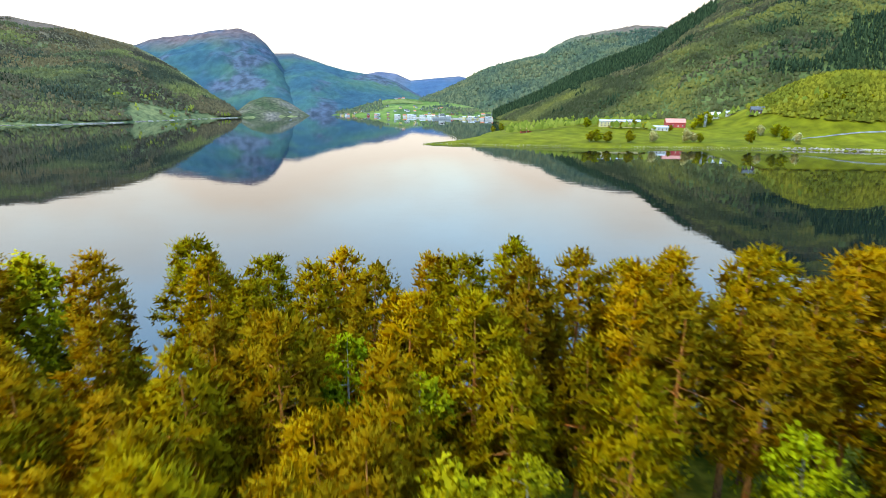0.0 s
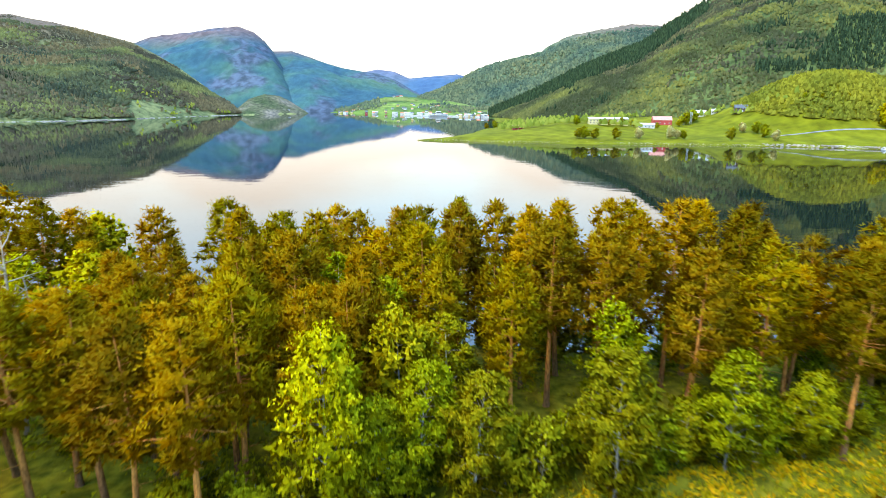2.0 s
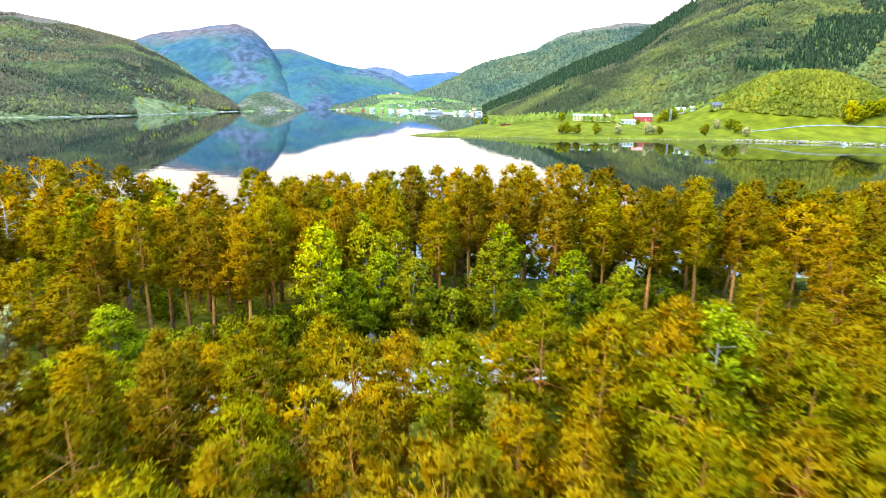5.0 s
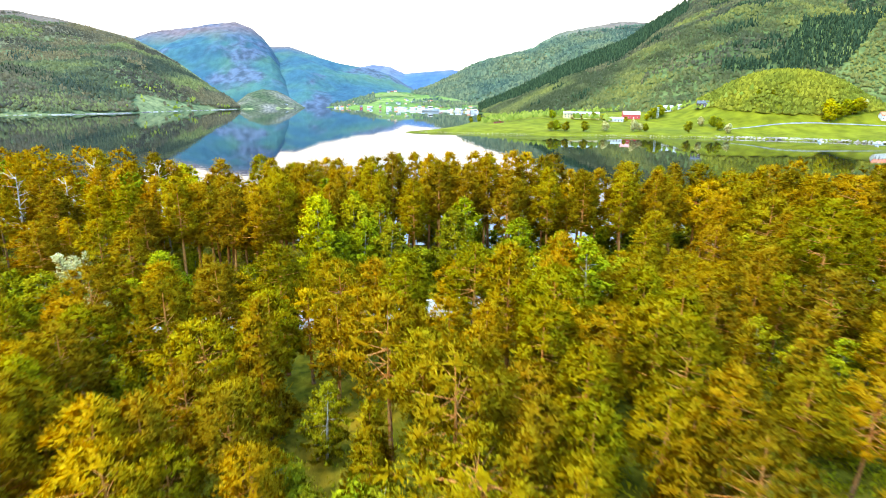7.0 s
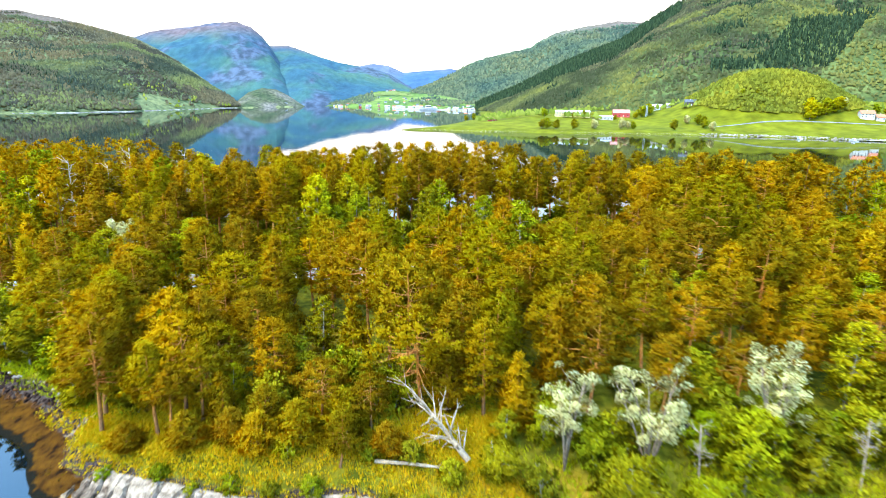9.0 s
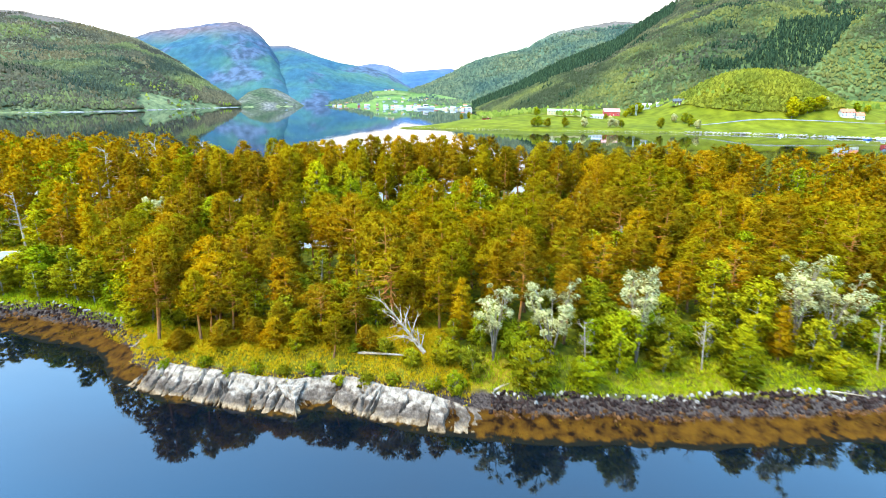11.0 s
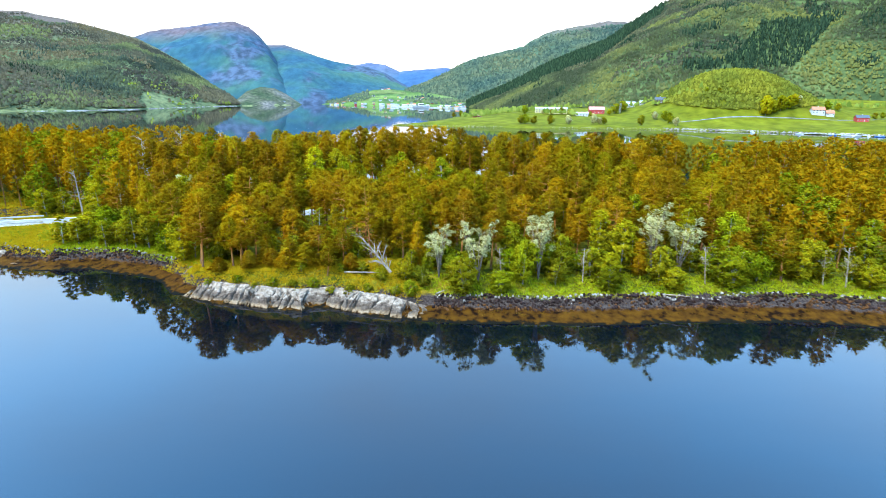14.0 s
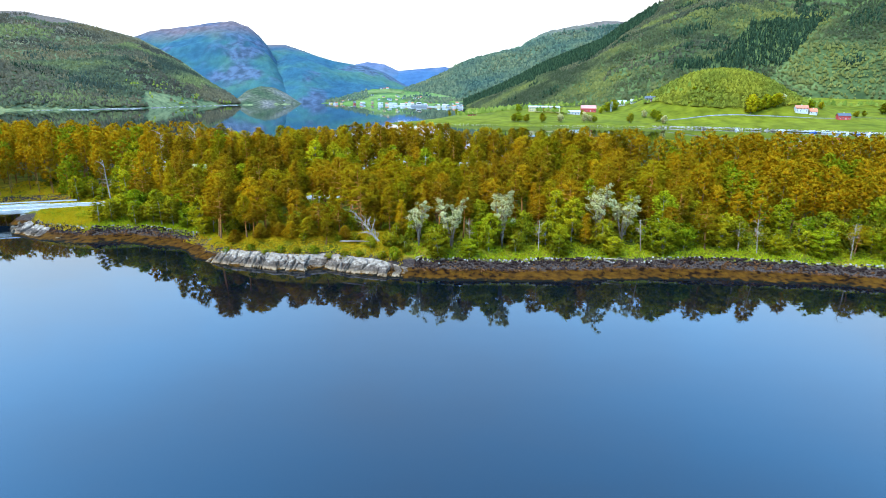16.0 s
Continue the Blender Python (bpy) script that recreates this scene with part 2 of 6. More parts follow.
def ground_material():
    """Forest and bank soil: weed-brown below the tide line, then moss, grass and dry litter."""
    mat, nd, ln, bs = material("bank_ground", 0.9)
    geo, sep = nd.new("ShaderNodeNewGeometry"), nd.new("ShaderNodeSeparateXYZ")
    ln.new(geo.outputs["Position"], sep.inputs[0])
    big, mid, fine = noise_node(nd, ln, 0.13, 4), noise_node(nd, ln, 0.9, 4), noise_node(nd, ln, 5.0, 4)
    grass = ramp_node(nd, ln, big.outputs["Fac"], [(0.3, (0.062, 0.07, 0.008)), (0.5, (0.125, 0.115, 0.011)), (0.7, (0.19, 0.125, 0.013))]).outputs["Color"]
    litter = ramp_node(nd, ln, mid.outputs["Fac"], [(0.35, (0.45, 0.5, 0.4)), (0.65, (1.3, 1.2, 1.0))]).outputs["Color"]
    grass = mix_node(nd, ln, 1.0, grass, litter, "MULTIPLY")
    weed = ramp_node(nd, ln, mid.outputs["Fac"], [(0.36, (0.008, 0.003, 0.001)), (0.44, (0.036, 0.013, 0.002)), (0.66, (0.075, 0.028, 0.003))]).outputs["Color"]
    shingle = ramp_node(nd, ln, fine.outputs["Fac"], [(0.35, (0.014, 0.009, 0.008)), (0.7, (0.075, 0.052, 0.042))]).outputs["Color"]
    wob = nd.new("ShaderNodeMath")
    wob.operation, wob.inputs[1].default_value = "MULTIPLY_ADD", 0.7
    ln.new(mid.outputs["Fac"], wob.inputs[0])
    ln.new(sep.outputs["Z"], wob.inputs[2])
    low = ramp_node(nd, ln, wob.outputs[0], [(0.0, (0, 0, 0)), (1.0, (1, 1, 1))])
    low.color_ramp.interpolation = "LINEAR"
    step1, step2 = nd.new("ShaderNodeMapRange"), nd.new("ShaderNodeMapRange")
    for st, a, b in ((step1, 1.2, 1.4), (step2, 2.4, 2.7)):
        st.inputs["From Min"].default_value, st.inputs["From Max"].default_value = a, b
        ln.new(wob.outputs[0], st.inputs["Value"])
    wet = nd.new("ShaderNodeMapRange")
    wet.inputs["From Min"].default_value, wet.inputs["From Max"].default_value = 0.46, 0.56
    ln.new(wob.outputs[0], wet.inputs["Value"])
    weed = mix_node(nd, ln, wet.outputs[0], (0.006, 0.005, 0.003), weed)
    col = mix_node(nd, ln, step1.outputs[0], weed, shingle)
    col = mix_node(nd, ln, step2.outputs[0], col, grass)
    ln.new(col, bs.inputs["Base Color"])
    bump(nd, ln, bs, fine.outputs["Fac"], 0.8, 0.12)
    return mat


def bark_material(name, low, high, z0, z1):
    mat, nd, ln, bs = material(name, 0.85)
    co, sep, mp = nd.new("ShaderNodeTexCoord"), nd.new("ShaderNodeSeparateXYZ"), nd.new("ShaderNodeMapRange")
    ln.new(co.outputs["Object"], sep.inputs[0])
    ln.new(sep.outputs["Z"], mp.inputs["Value"])
    mp.inputs["From Min"].default_value, mp.inputs["From Max"].default_value = z0, z1
    tex = noise_node(nd, ln, 9.0, 4, stretch=(1, 1, 0.25))
    grain = ramp_node(nd, ln, tex.outputs["Fac"], [(0.35, (0.55, 0.55, 0.55)), (0.65, (1.25, 1.25, 1.25))]).outputs["Color"]
    ln.new(mix_node(nd, ln, 1.0, mix_node(nd, ln, mp.outputs[0], low, high), grain, "MULTIPLY"), bs.inputs["Base Color"])
    bump(nd, ln, bs, tex.outputs["Fac"], 0.7, 0.03)
    return mat


def hill_material(name, stops, size, rock=None, rock_from=0.0, rock_to=1.0, crag=None, stretch=(1, 1, 1), rough_grain=1.0):
    """Wooded or bare hillside: patches of several sizes, and rock where the slope is high up."""
    mat, nd, ln, bs = material(name, 0.95)
    big, small = noise_node(nd, ln, 1.0 / size, 6, stretch=stretch), noise_node(nd, ln, 9.0 / size, 4, stretch=stretch)
    col = ramp_node(nd, ln, big.outputs["Fac"], stops).outputs["Color"]
    grain = ramp_node(nd, ln, small.outputs["Fac"], [(0.34, tuple(1 - rough_grain * c for c in (0.45, 0.4, 0.38))), (0.66, tuple(1 + rough_grain * c for c in (0.3, 0.25, 0.2)))]).outputs["Color"]
    col = mix_node(nd, ln, 1.0, col, grain, "MULTIPLY")
    if rock:
        geo, sep, add, mp = nd.new("ShaderNodeNewGeometry"), nd.new("ShaderNodeSeparateXYZ"), nd.new("ShaderNodeMath"), nd.new("ShaderNodeMapRange")
        ln.new(geo.outputs["Position"], sep.inputs[0])
        add.operation, add.inputs[1].default_value = "MULTIPLY_ADD", (rock_to - rock_from) * 1.6
        ln.new(big.outputs["Fac"], add.inputs[0])
        ln.new(sep.outputs["Z"], add.inputs[2])
        ln.new(add.outputs[0], mp.inputs["Value"])
        mp.inputs["From Min"].default_value, mp.inputs["From Max"].default_value = rock_from + (rock_to - rock_from) * 0.8, rock_to + (rock_to - rock_from) * 0.8
        stone = ramp_node(nd, ln, small.outputs["Fac"], [(0.35, tuple(c * 0.6 for c in rock)), (0.65, rock)]).outputs["Color"]
        col = mix_node(nd, ln, mp.outputs[0], col, stone)
    if crag:
        cliff = noise_node(nd, ln, 0.9 / size, 7, stretch=(1, stretch[1], 0.8))
        mask = ramp_node(nd, ln, cliff.outputs["Fac"], [(0.54, (0, 0, 0)), (0.6, (0.85, 0.85, 0.85))]).outputs["Color"]
        face = ramp_node(nd, ln, small.outputs["Fac"], [(0.38, tuple(c * 0.45 for c in crag)), (0.62, crag)]).outputs["Color"]
        col = mix_node(nd, ln, mask, col, face)
    ln.new(col, bs.inputs["Base Color"])
    bump(nd, ln, bs, small.outputs["Fac"], 0.8, size * 0.035)
    return mat


def rock_material():
    """Pale weathered granite with lichen on top and a dark tide-stained foot."""
    mat, nd, ln, bs = material("shore_granite", 0.85)
    geo, sep = nd.new("ShaderNodeNewGeometry"), nd.new("ShaderNodeSeparateXYZ")
    ln.new(geo.outputs["Position"], sep.inputs[0])
    big, fine = noise_node(nd, ln, 1.1, 6, stretch=(1.6, 1.6, 0.5)), noise_node(nd, ln, 6.0, 5)
    base = ramp_node(nd, ln, big.outputs["Fac"], [(0.3, (0.10, 0.066, 0.046)), (0.44, (0.195, 0.14, 0.102)), (0.56, (0.265, 0.194, 0.145)), (0.75, (0.365, 0.272, 0.205))]).outputs["Color"]
    grain = ramp_node(nd, ln, fine.outputs["Fac"], [(0.3, (0.6, 0.6, 0.62)), (0.7, (1.2, 1.2, 1.18))]).outputs["Color"]
    base = mix_node(nd, ln, 1.0, base, grain, "MULTIPLY")
    wob, tide = nd.new("ShaderNodeMath"), nd.new("ShaderNodeValToRGB")
    wob.operation, wob.inputs[1].default_value = "MULTIPLY_ADD", 0.9
    ln.new(big.outputs["Fac"], wob.inputs[0])
    ln.new(sep.outputs["Z"], wob.inputs[2])
    scale = nd.new("ShaderNodeMath")
    scale.operation, scale.inputs[1].default_value = "MULTIPLY", 0.3
    ln.new(wob.outputs[0], scale.inputs[0])
    band = ramp_node(nd, ln, scale.outputs[0], [(0.14, (0.10, 0.06, 0.02)), (0.19, (0.75, 0.62, 0.45)), (0.25, (0.85, 0.75, 0.62)), (0.31, (0.34, 0.32, 0.31)), (0.47, (0.46, 0.43, 0.42)), (0.56, (1.0, 1.0, 1.0))]).outputs["Color"]
    ln.new(mix_node(nd, ln, 1.0, base, band, "MULTIPLY"), bs.inputs["Base Color"])
    bump(nd, ln, bs, fine.outputs["Fac"], 0.8, 0.06)
    return mat


WATER = water_material()
BANK = ground_material()
PINE_BARK = bark_material("pine_bark", (0.17, 0.085, 0.04), (0.52, 0.19, 0.045), 1.0, 5.5)
OUTER_BARK = mottled("outer_bark", (0.13, 0.065, 0.03), (0.3, 0.13, 0.045), 0.3, 0.9, 8)
BIRCH_BARK = bark_material("birch_bark", (0.22, 0.19, 0.15), (0.35, 0.30, 0.24), 1.0, 6.0)
DEAD_WOOD = mottled("bleached_wood", (0.2, 0.14, 0.09), (0.38, 0.285, 0.20), 2.0, 0.8, 10, 0.01)
NEEDLE_TONES = [(0, (0.265, 0.17, 0.006)), (0.5, (0.315, 0.202, 0.008)), (1, (0.37, 0.236, 0.010))]
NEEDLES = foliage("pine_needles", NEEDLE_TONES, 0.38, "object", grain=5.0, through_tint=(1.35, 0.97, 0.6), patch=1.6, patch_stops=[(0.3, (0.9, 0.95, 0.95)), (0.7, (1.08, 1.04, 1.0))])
# Inner tones: needle and leaf colours darkened to put crown shade into the colour.
SHADE_PINE = foliage("shaded_pine_needles", [(0, (0.195, 0.1064, 0.0039)), (0.5, (0.2301, 0.1256, 0.0039)), (1, (0.2652, 0.1456, 0.0052))], 0.3, "object", grain=5.0)
SHADE_SHRUB = foliage("shaded_shrub_leaves", [(0, (0.1105, 0.1056, 0.004)), (0.5, (0.153, 0.1456, 0.006)), (1, (0.1955, 0.1824, 0.008))], 0.25, "object", grain=6.0)
SHADE_LEAVES = foliage("shaded_leaves", [(0, (0.136, 0.1256, 0.004)), (0.5, (0.1827, 0.168, 0.006)), (1, (0.2295, 0.2096, 0.008))], 0.25, "object", grain=6.0)
SHADE_PALE = foliage("shaded_willow_leaves", [(0, (0.16, 0.15, 0.05)), (1, (0.28, 0.25, 0.09))], 0.25, grain=7.0)
NEEDLES_OUT = foliage("outer_pine_needles", NEEDLE_TONES, 0.38, through_tint=(1.35, 0.97, 0.6), grain=4.0, patch=6.0, patch_stops=[(0.35, (0.6, 0.68, 0.6)), (0.5, (0.85, 0.88, 0.85)), (0.65, (1.15, 1.05, 1.0))])
LEAVES_OUT = foliage("outer_birch_leaves", [(0, (0.09, 0.14, 0.006)), (0.5, (0.17, 0.25, 0.009)), (1, (0.27, 0.36, 0.014))], 0.4, patch=6.0, patch_stops=[(0.35, (0.55, 0.65, 0.7)), (0.65, (1, 1, 1))])
LEAVES = foliage("birch_leaves", [(0, (0.245, 0.2254, 0.006)), (0.5, (0.3234, 0.2944, 0.0096)), (1, (0.4018, 0.3634, 0.0144))], 0.35, "object", grain=6.0)
SHRUB = foliage("shrub_leaves", [(0, (0.185, 0.1767, 0.0066)), (0.5, (0.255, 0.2399, 0.0099)), (1, (0.33, 0.3023, 0.0143))], 0.3, "object", grain=6.0)
PALE = foliage("pale_willow_leaves", [(0, (0.36, 0.33, 0.13)), (0.5, (0.48, 0.43, 0.18)), (1, (0.62, 0.55, 0.26))], 0.3, grain=7.0)
WILLOW_BARK = bark_material("willow_bark", (0.14, 0.10, 0.07), (0.25, 0.18, 0.12), 1.0, 6.0)
GRASS = foliage("grass_blades", [(0, (0.13, 0.17, 0.009)), (0.5, (0.22, 0.25, 0.013)), (1, (0.32, 0.25, 0.02))], 0.3)
OCHRE = foliage("ochre_blades", [(0, (0.25, 0.215, 0.007)), (0.4, (0.38, 0.265, 0.009)), (0.75, (0.45, 0.27, 0.011)), (1, (0.50, 0.25, 0.012))], 0.3)
ASPHALT = mottled("asphalt", (0.19, 0.168, 0.14), (0.265, 0.237, 0.20), 0.4, 0.85, 30, 0.004)
ROAD_PAINT = mottled("road_paint", (0.72, 0.72, 0.70), (0.85, 0.85, 0.83), 1.0, 0.6, 12)
CONCRETE = mottled("concrete", (0.30, 0.29, 0.27), (0.45, 0.44, 0.41), 0.5, 0.85, 12, 0.006)
STEEL = mottled("galvanised_steel", (0.45, 0.46, 0.47), (0.62, 0.63, 0.64), 1.5, 0.4, 8, 0, metal=0.8)
ROCK = rock_material()
STONE = mottled("dark_stone", (0.010, 0.005, 0.004), (0.042, 0.024, 0.02), 0.6, 0.8, 6, 0.03)
STONE_BROWN = mottled("weedy_stone", (0.014, 0.007, 0.003), (0.14, 0.055, 0.020), 0.9, 0.8, 6, 0.03)
STONE_PALE = mottled("pale_stone", (0.16, 0.13, 0.11), (0.36, 0.30, 0.25), 1.2, 0.85, 6, 0.03)

# ---- water ----
bm = bmesh.new()
bmesh.ops.create_grid(bm, x_segments=8, y_segments=8, size=6000)
water = part("water", bm, WATER, None)
tagged(water, "calm dark blue fjord water mirroring hills and sky", "water", kind="structure")

# ---- the wooded peninsula ----
SHORE = [(-330, -60), (-200, -46), (-130, -34), (-98, -24), (-88, -14), (-83, 4), (-74, 4), (-71, -8), (-69, -19), (-63, -27), (-55, -31), (-44, -34), (-36, -32),
         (-25, -36), (-19, -40.5), (-16, -45), (-10, -48), (-1, -50.3), (6.5, -52), (8.2, -49.8), (14, -52.5), (20, -54.4), (26, -56), (42, -57), (56, -56), (66, -55.3),
         (80, -55), (105, -59.5), (140, -68), (200, -82), (330, -100), (330, 20), (250, 26), (190, 36), (140, 44), (100, 47), (60, 50), (20, 48), (-20, 52), (-60, 58), (-120, 66), (-330, 90)]
ROAD = [(-330, -66), (-140, -34), (-100, -21), (-84, -16), (-70, -11), (-58, -6.8), (-46, -4.0), (-30, -1.6), (-15, 1.2), (0, 4.8), (10, 7.8), (20, 10.2), (32, 12.8), (44, 15.8), (56, 18), (78, 19), (110, 17), (330, -12)]
ROAD_Z = 3.0


def road_y(x):
    xs, ys = [p[0] for p in ROAD], [p[1] for p in ROAD]
    return np.interp(x, xs, ys)


def bank_height(x, y):
    d = shore_distance(SHORE, x, y) + 0.7 * vnoise(x, y, 5.0, 3, 1)
    z = np.interp(d, [-30, 0, 3.8, 5.3, 12, 30], [-7.5, 0, 0.9, 2.4, 3.0, 3.6])
    inland = np.clip((d - 5) / 8, 0, 1)
    z = z + inland * (0.55 * vnoise(x, y, 16, 3, 2) + 0.25 * vnoise(x, y, 4, 2, 3))
    knob = np.exp(-(((x - 7) / 15) ** 2 + ((y + 43) / 5.0) ** 2))
    z = z + 2.1 * knob * np.clip(d / 5, 0, 1)
    off = np.abs(y - road_y(x))
    flat = np.clip((7.5 - off) / 3.5, 0, 1) * np.clip((d + 2) / 4, 0, 1)
    return z * (1 - flat) + (ROAD_Z - 0.08) * flat


gx = np.concatenate([np.linspace(-330, -90, 30, endpoint=False), np.linspace(-90, 120, 190, endpoint=False), np.linspace(120, 330, 30)])
gy = np.concatenate([np.linspace(-112, -62, 16, endpoint=False), np.linspace(-62, 60, 120, endpoint=False), np.linspace(60, 100, 12)])
GX, GY = np.meshgrid(gx, gy, indexing="ij")
GZ = bank_height(GX, GY)


def grid_faces(nu, nv):
    i, j = np.meshgrid(np.arange(nu - 1), np.arange(nv - 1), indexing="ij")
    a = (i * nv + j).ravel()
    return np.stack([a, a + nv, a + nv + 1, a + 1], 1)


bank = tri_mesh("ground", np.stack([GX, GY, GZ], -1).reshape(-1, 3), grid_faces(*GX.shape), BANK, smooth=True)
tagged(bank, "mossy forest floor with grass banks and weed-brown tidal edge", "ground", kind="structure")


def ground_z(x, y):
    return float(bank_height(np.array([x], float), np.array([y], float))[0])


# ---- the far shores: headland, hills, mountains ----
EYE0 = (14.6, -71.8, 31.3)
HEADLAND = [(-18, 428), (6, 422), (24, 420), (100, 408), (190, 400), (245, 392), (290, 378), (340, 352), (400, 318), (520, 262), (700, 205), (1300, 150), (1500, 900), (900, 1500), (300, 1400), (100, 1150),
            (92, 1000), (80, 800), (72, 671), (42, 590), (28, 518), (0, 450)]


def headland_height(x, y):
    d = shore_distance(HEADLAND, x, y) + 2.0 * vnoise(x, y, 30, 3, 5)
    z = np.interp(d, [-60, 0, 3, 8, 60, 130, 260, 500], [-12, 0, 1.2, 2.0, 6.0, 12.5, 26, 48])
    z = z + np.clip(d / 60, 0, 1) * 1.6 * vnoise(x, y, 70, 3, 6)
    knoll = np.exp(-(np.abs((x - 345) / 70) ** 2.6 + np.abs((y - 496) / 58) ** 2.6))
    return z + 43 * knoll


hx, hy = np.linspace(-60, 1000, 130), np.linspace(150, 1300, 120)
HX, HY = np.meshgrid(hx, hy, indexing="ij")
FIELD = mottled("hay_field", (0.08, 0.084, 0.005), (0.128, 0.118, 0.008), 0.02, 0.9, 5, 0.05)
headland = tri_mesh("ground", np.stack([HX, HY, headland_height(HX, HY)], -1).reshape(-1, 3), grid_faces(*HX.shape), FIELD, smooth=True)
tagged(headland, "bright green hay fields on a low headland", "field", kind="structure")


def interp_rows(rows, az, k):
    return np.interp(az, [r[0] for r in rows], [r[k] for r in rows])


def hill(name, foot, crest, mat, label, na=160, ns=46, rough=0.07, scale=220, seed=0, shape=1.0, foot_z=-4.0, ragged=0.0):
    """A hill between a foot line (azimuth, distance) and a crest line (azimuth, distance, elevation), with a back slope."""
    az = np.linspace(min(r[0] for r in crest), max(r[0] for r in crest), na)
    s = np.concatenate([np.linspace(0, 1, ns), 1 + np.linspace(0.06, 0.5, 8)])
    AZ, S = np.meshgrid(az, s, indexing="ij")
    r0, r1, el = interp_rows(foot, AZ, 1), interp_rows(crest, AZ, 1), interp_rows(crest, AZ, 2)
    foot_z = interp_rows(foot, AZ, 2) if len(foot[0]) > 2 else foot_z
    r = r0 + (r1 - r0) * S
    x, y = EYE0[0] + r * np.sin(np.radians(AZ)), EYE0[1] + r * np.cos(np.radians(AZ))
    top = EYE0[2] + r1 * np.tan(np.radians(el))
    up = np.clip(S, 0, 1)
    z = foot_z + (top - foot_z) * (up ** shape * (1 - 0.0) * (1.25 - 0.25 * up))
    z = np.where(S > 1, top - (S - 1) * (top + 20) * 1.6, z)
    mask = np.clip(4 * up * (1 - up), 0, 1)
    z = z + mask * rough * np.maximum(top, 20) * vnoise(x, y, scale, 5, seed) + ragged * vnoise(x, y, 9, 2, seed + 1) * np.clip(up * 3, 0, 1)
    ob = tri_mesh(name, np.stack([x, y, z], -1).reshape(-1, 3), grid_faces(*AZ.shape), mat, smooth=True)
    tagged(ob, label, "mountain", kind="structure")
    return dict(az=az, s=s, x=x, y=y, z=z)


WOODED = hill_material("wooded_slope", [(0.3, (0.06, 0.075, 0.035)), (0.5, (0.10, 0.115, 0.05)), (0.7, (0.15, 0.15, 0.065))], 90, (0.125, 0.085, 0.062), 110, 190)
WOODED_NEAR = hill_material("wooded_slope_near", [(0.3, (0.035, 0.05, 0.018)), (0.5, (0.06, 0.08, 0.026)), (0.7, (0.09, 0.11, 0.035))], 120)
# Blue aerial haze is mixed into the base colours of these two far slopes.
HAZE_HILL = hill_material("hazed_blue_slope", [(0.3, (0.014, 0.046, 0.075)), (0.45, (0.021, 0.064, 0.086)), (0.55, (0.030, 0.082, 0.078)), (0.7, (0.05, 0.098, 0.06))], 170, (0.115, 0.083, 0.088), 175, 235, (0.07, 0.085, 0.125), (1, 0.5, 1), 0.45)
HAZE_RIDGE = hill_material("hazed_ridge", [(0.3, (0.022, 0.054, 0.115)), (0.5, (0.036, 0.08, 0.135)), (0.7, (0.06, 0.10, 0.13))], 300, (0.15, 0.12, 0.16), 120, 260, None, (1, 0.3, 1), 0.35)
MID_HILL = hill_material("middle_slope", [(0.3, (0.032, 0.055, 0.035)), (0.5, (0.06, 0.09, 0.05)), (0.7, (0.10, 0.125, 0.065))], 150, (0.125, 0.09, 0.07), 190, 270, None, (1, 0.35, 1), 0.5)

hill_left = hill("mountain", [(-48, 960), (-37, 960), (-33, 960), (-28.4, 1000), (-26, 1060), (-22.8, 1130), (-19.9, 1205), (-19, 1230)],
                 [(-48, 1900, 5.2), (-40, 1800, 5.7), (-36.1, 1720, 5.9), (-35, 1710, 5.95), (-34, 1700, 5.75), (-32.5, 1690, 5.58), (-30.7, 1660, 5.2), (-28.7, 1620, 4.75), (-27.1, 1590, 4.35), (-25.5, 1540, 3.51),
                  (-23.8, 1470, 2.45), (-22.5, 1410, 1.47), (-21.2, 1340, 0.42), (-20, 1275, -0.42), (-19.1, 1240, -1.3)], WOODED,
                 "wooded mountainside with a bare heather top", seed=11, rough=0.10)
hill_shelf = hill("mountain", [(-48, 950), (-37, 950), (-33, 950), (-28.4, 985), (-26, 1030), (-24, 1075)],
                  [(-48, 1180, 3.0), (-36.6, 1150, 2.0), (-34, 1150, 1.55), (-32, 1140, 1.0), (-30.5, 1130, 0.4), (-29.4, 1120, -0.2), (-28, 1110, -0.9), (-26, 1110, -1.7), (-24, 1100, -2.4)], WOODED, "low wooded shelf above the far shore", na=120, ns=30, seed=12, rough=0.08, ragged=3.0)
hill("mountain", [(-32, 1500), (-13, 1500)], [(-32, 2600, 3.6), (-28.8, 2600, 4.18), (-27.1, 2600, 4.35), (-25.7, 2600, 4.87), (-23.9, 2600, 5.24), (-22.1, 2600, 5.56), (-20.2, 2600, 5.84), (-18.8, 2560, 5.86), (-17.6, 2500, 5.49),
     (-16.7, 2400, 4.8), (-16, 2300, 4.0), (-15.3, 2180, 2.78), (-14.6, 2000, 1.27), (-13.7, 1700, -0.5), (-13.2, 1600, -1.2)], HAZE_HILL, "steep blue-hazed mountain with a rounded bare top", seed=13, scale=260, shape=0.75, rough=0.15, na=260, ns=90)
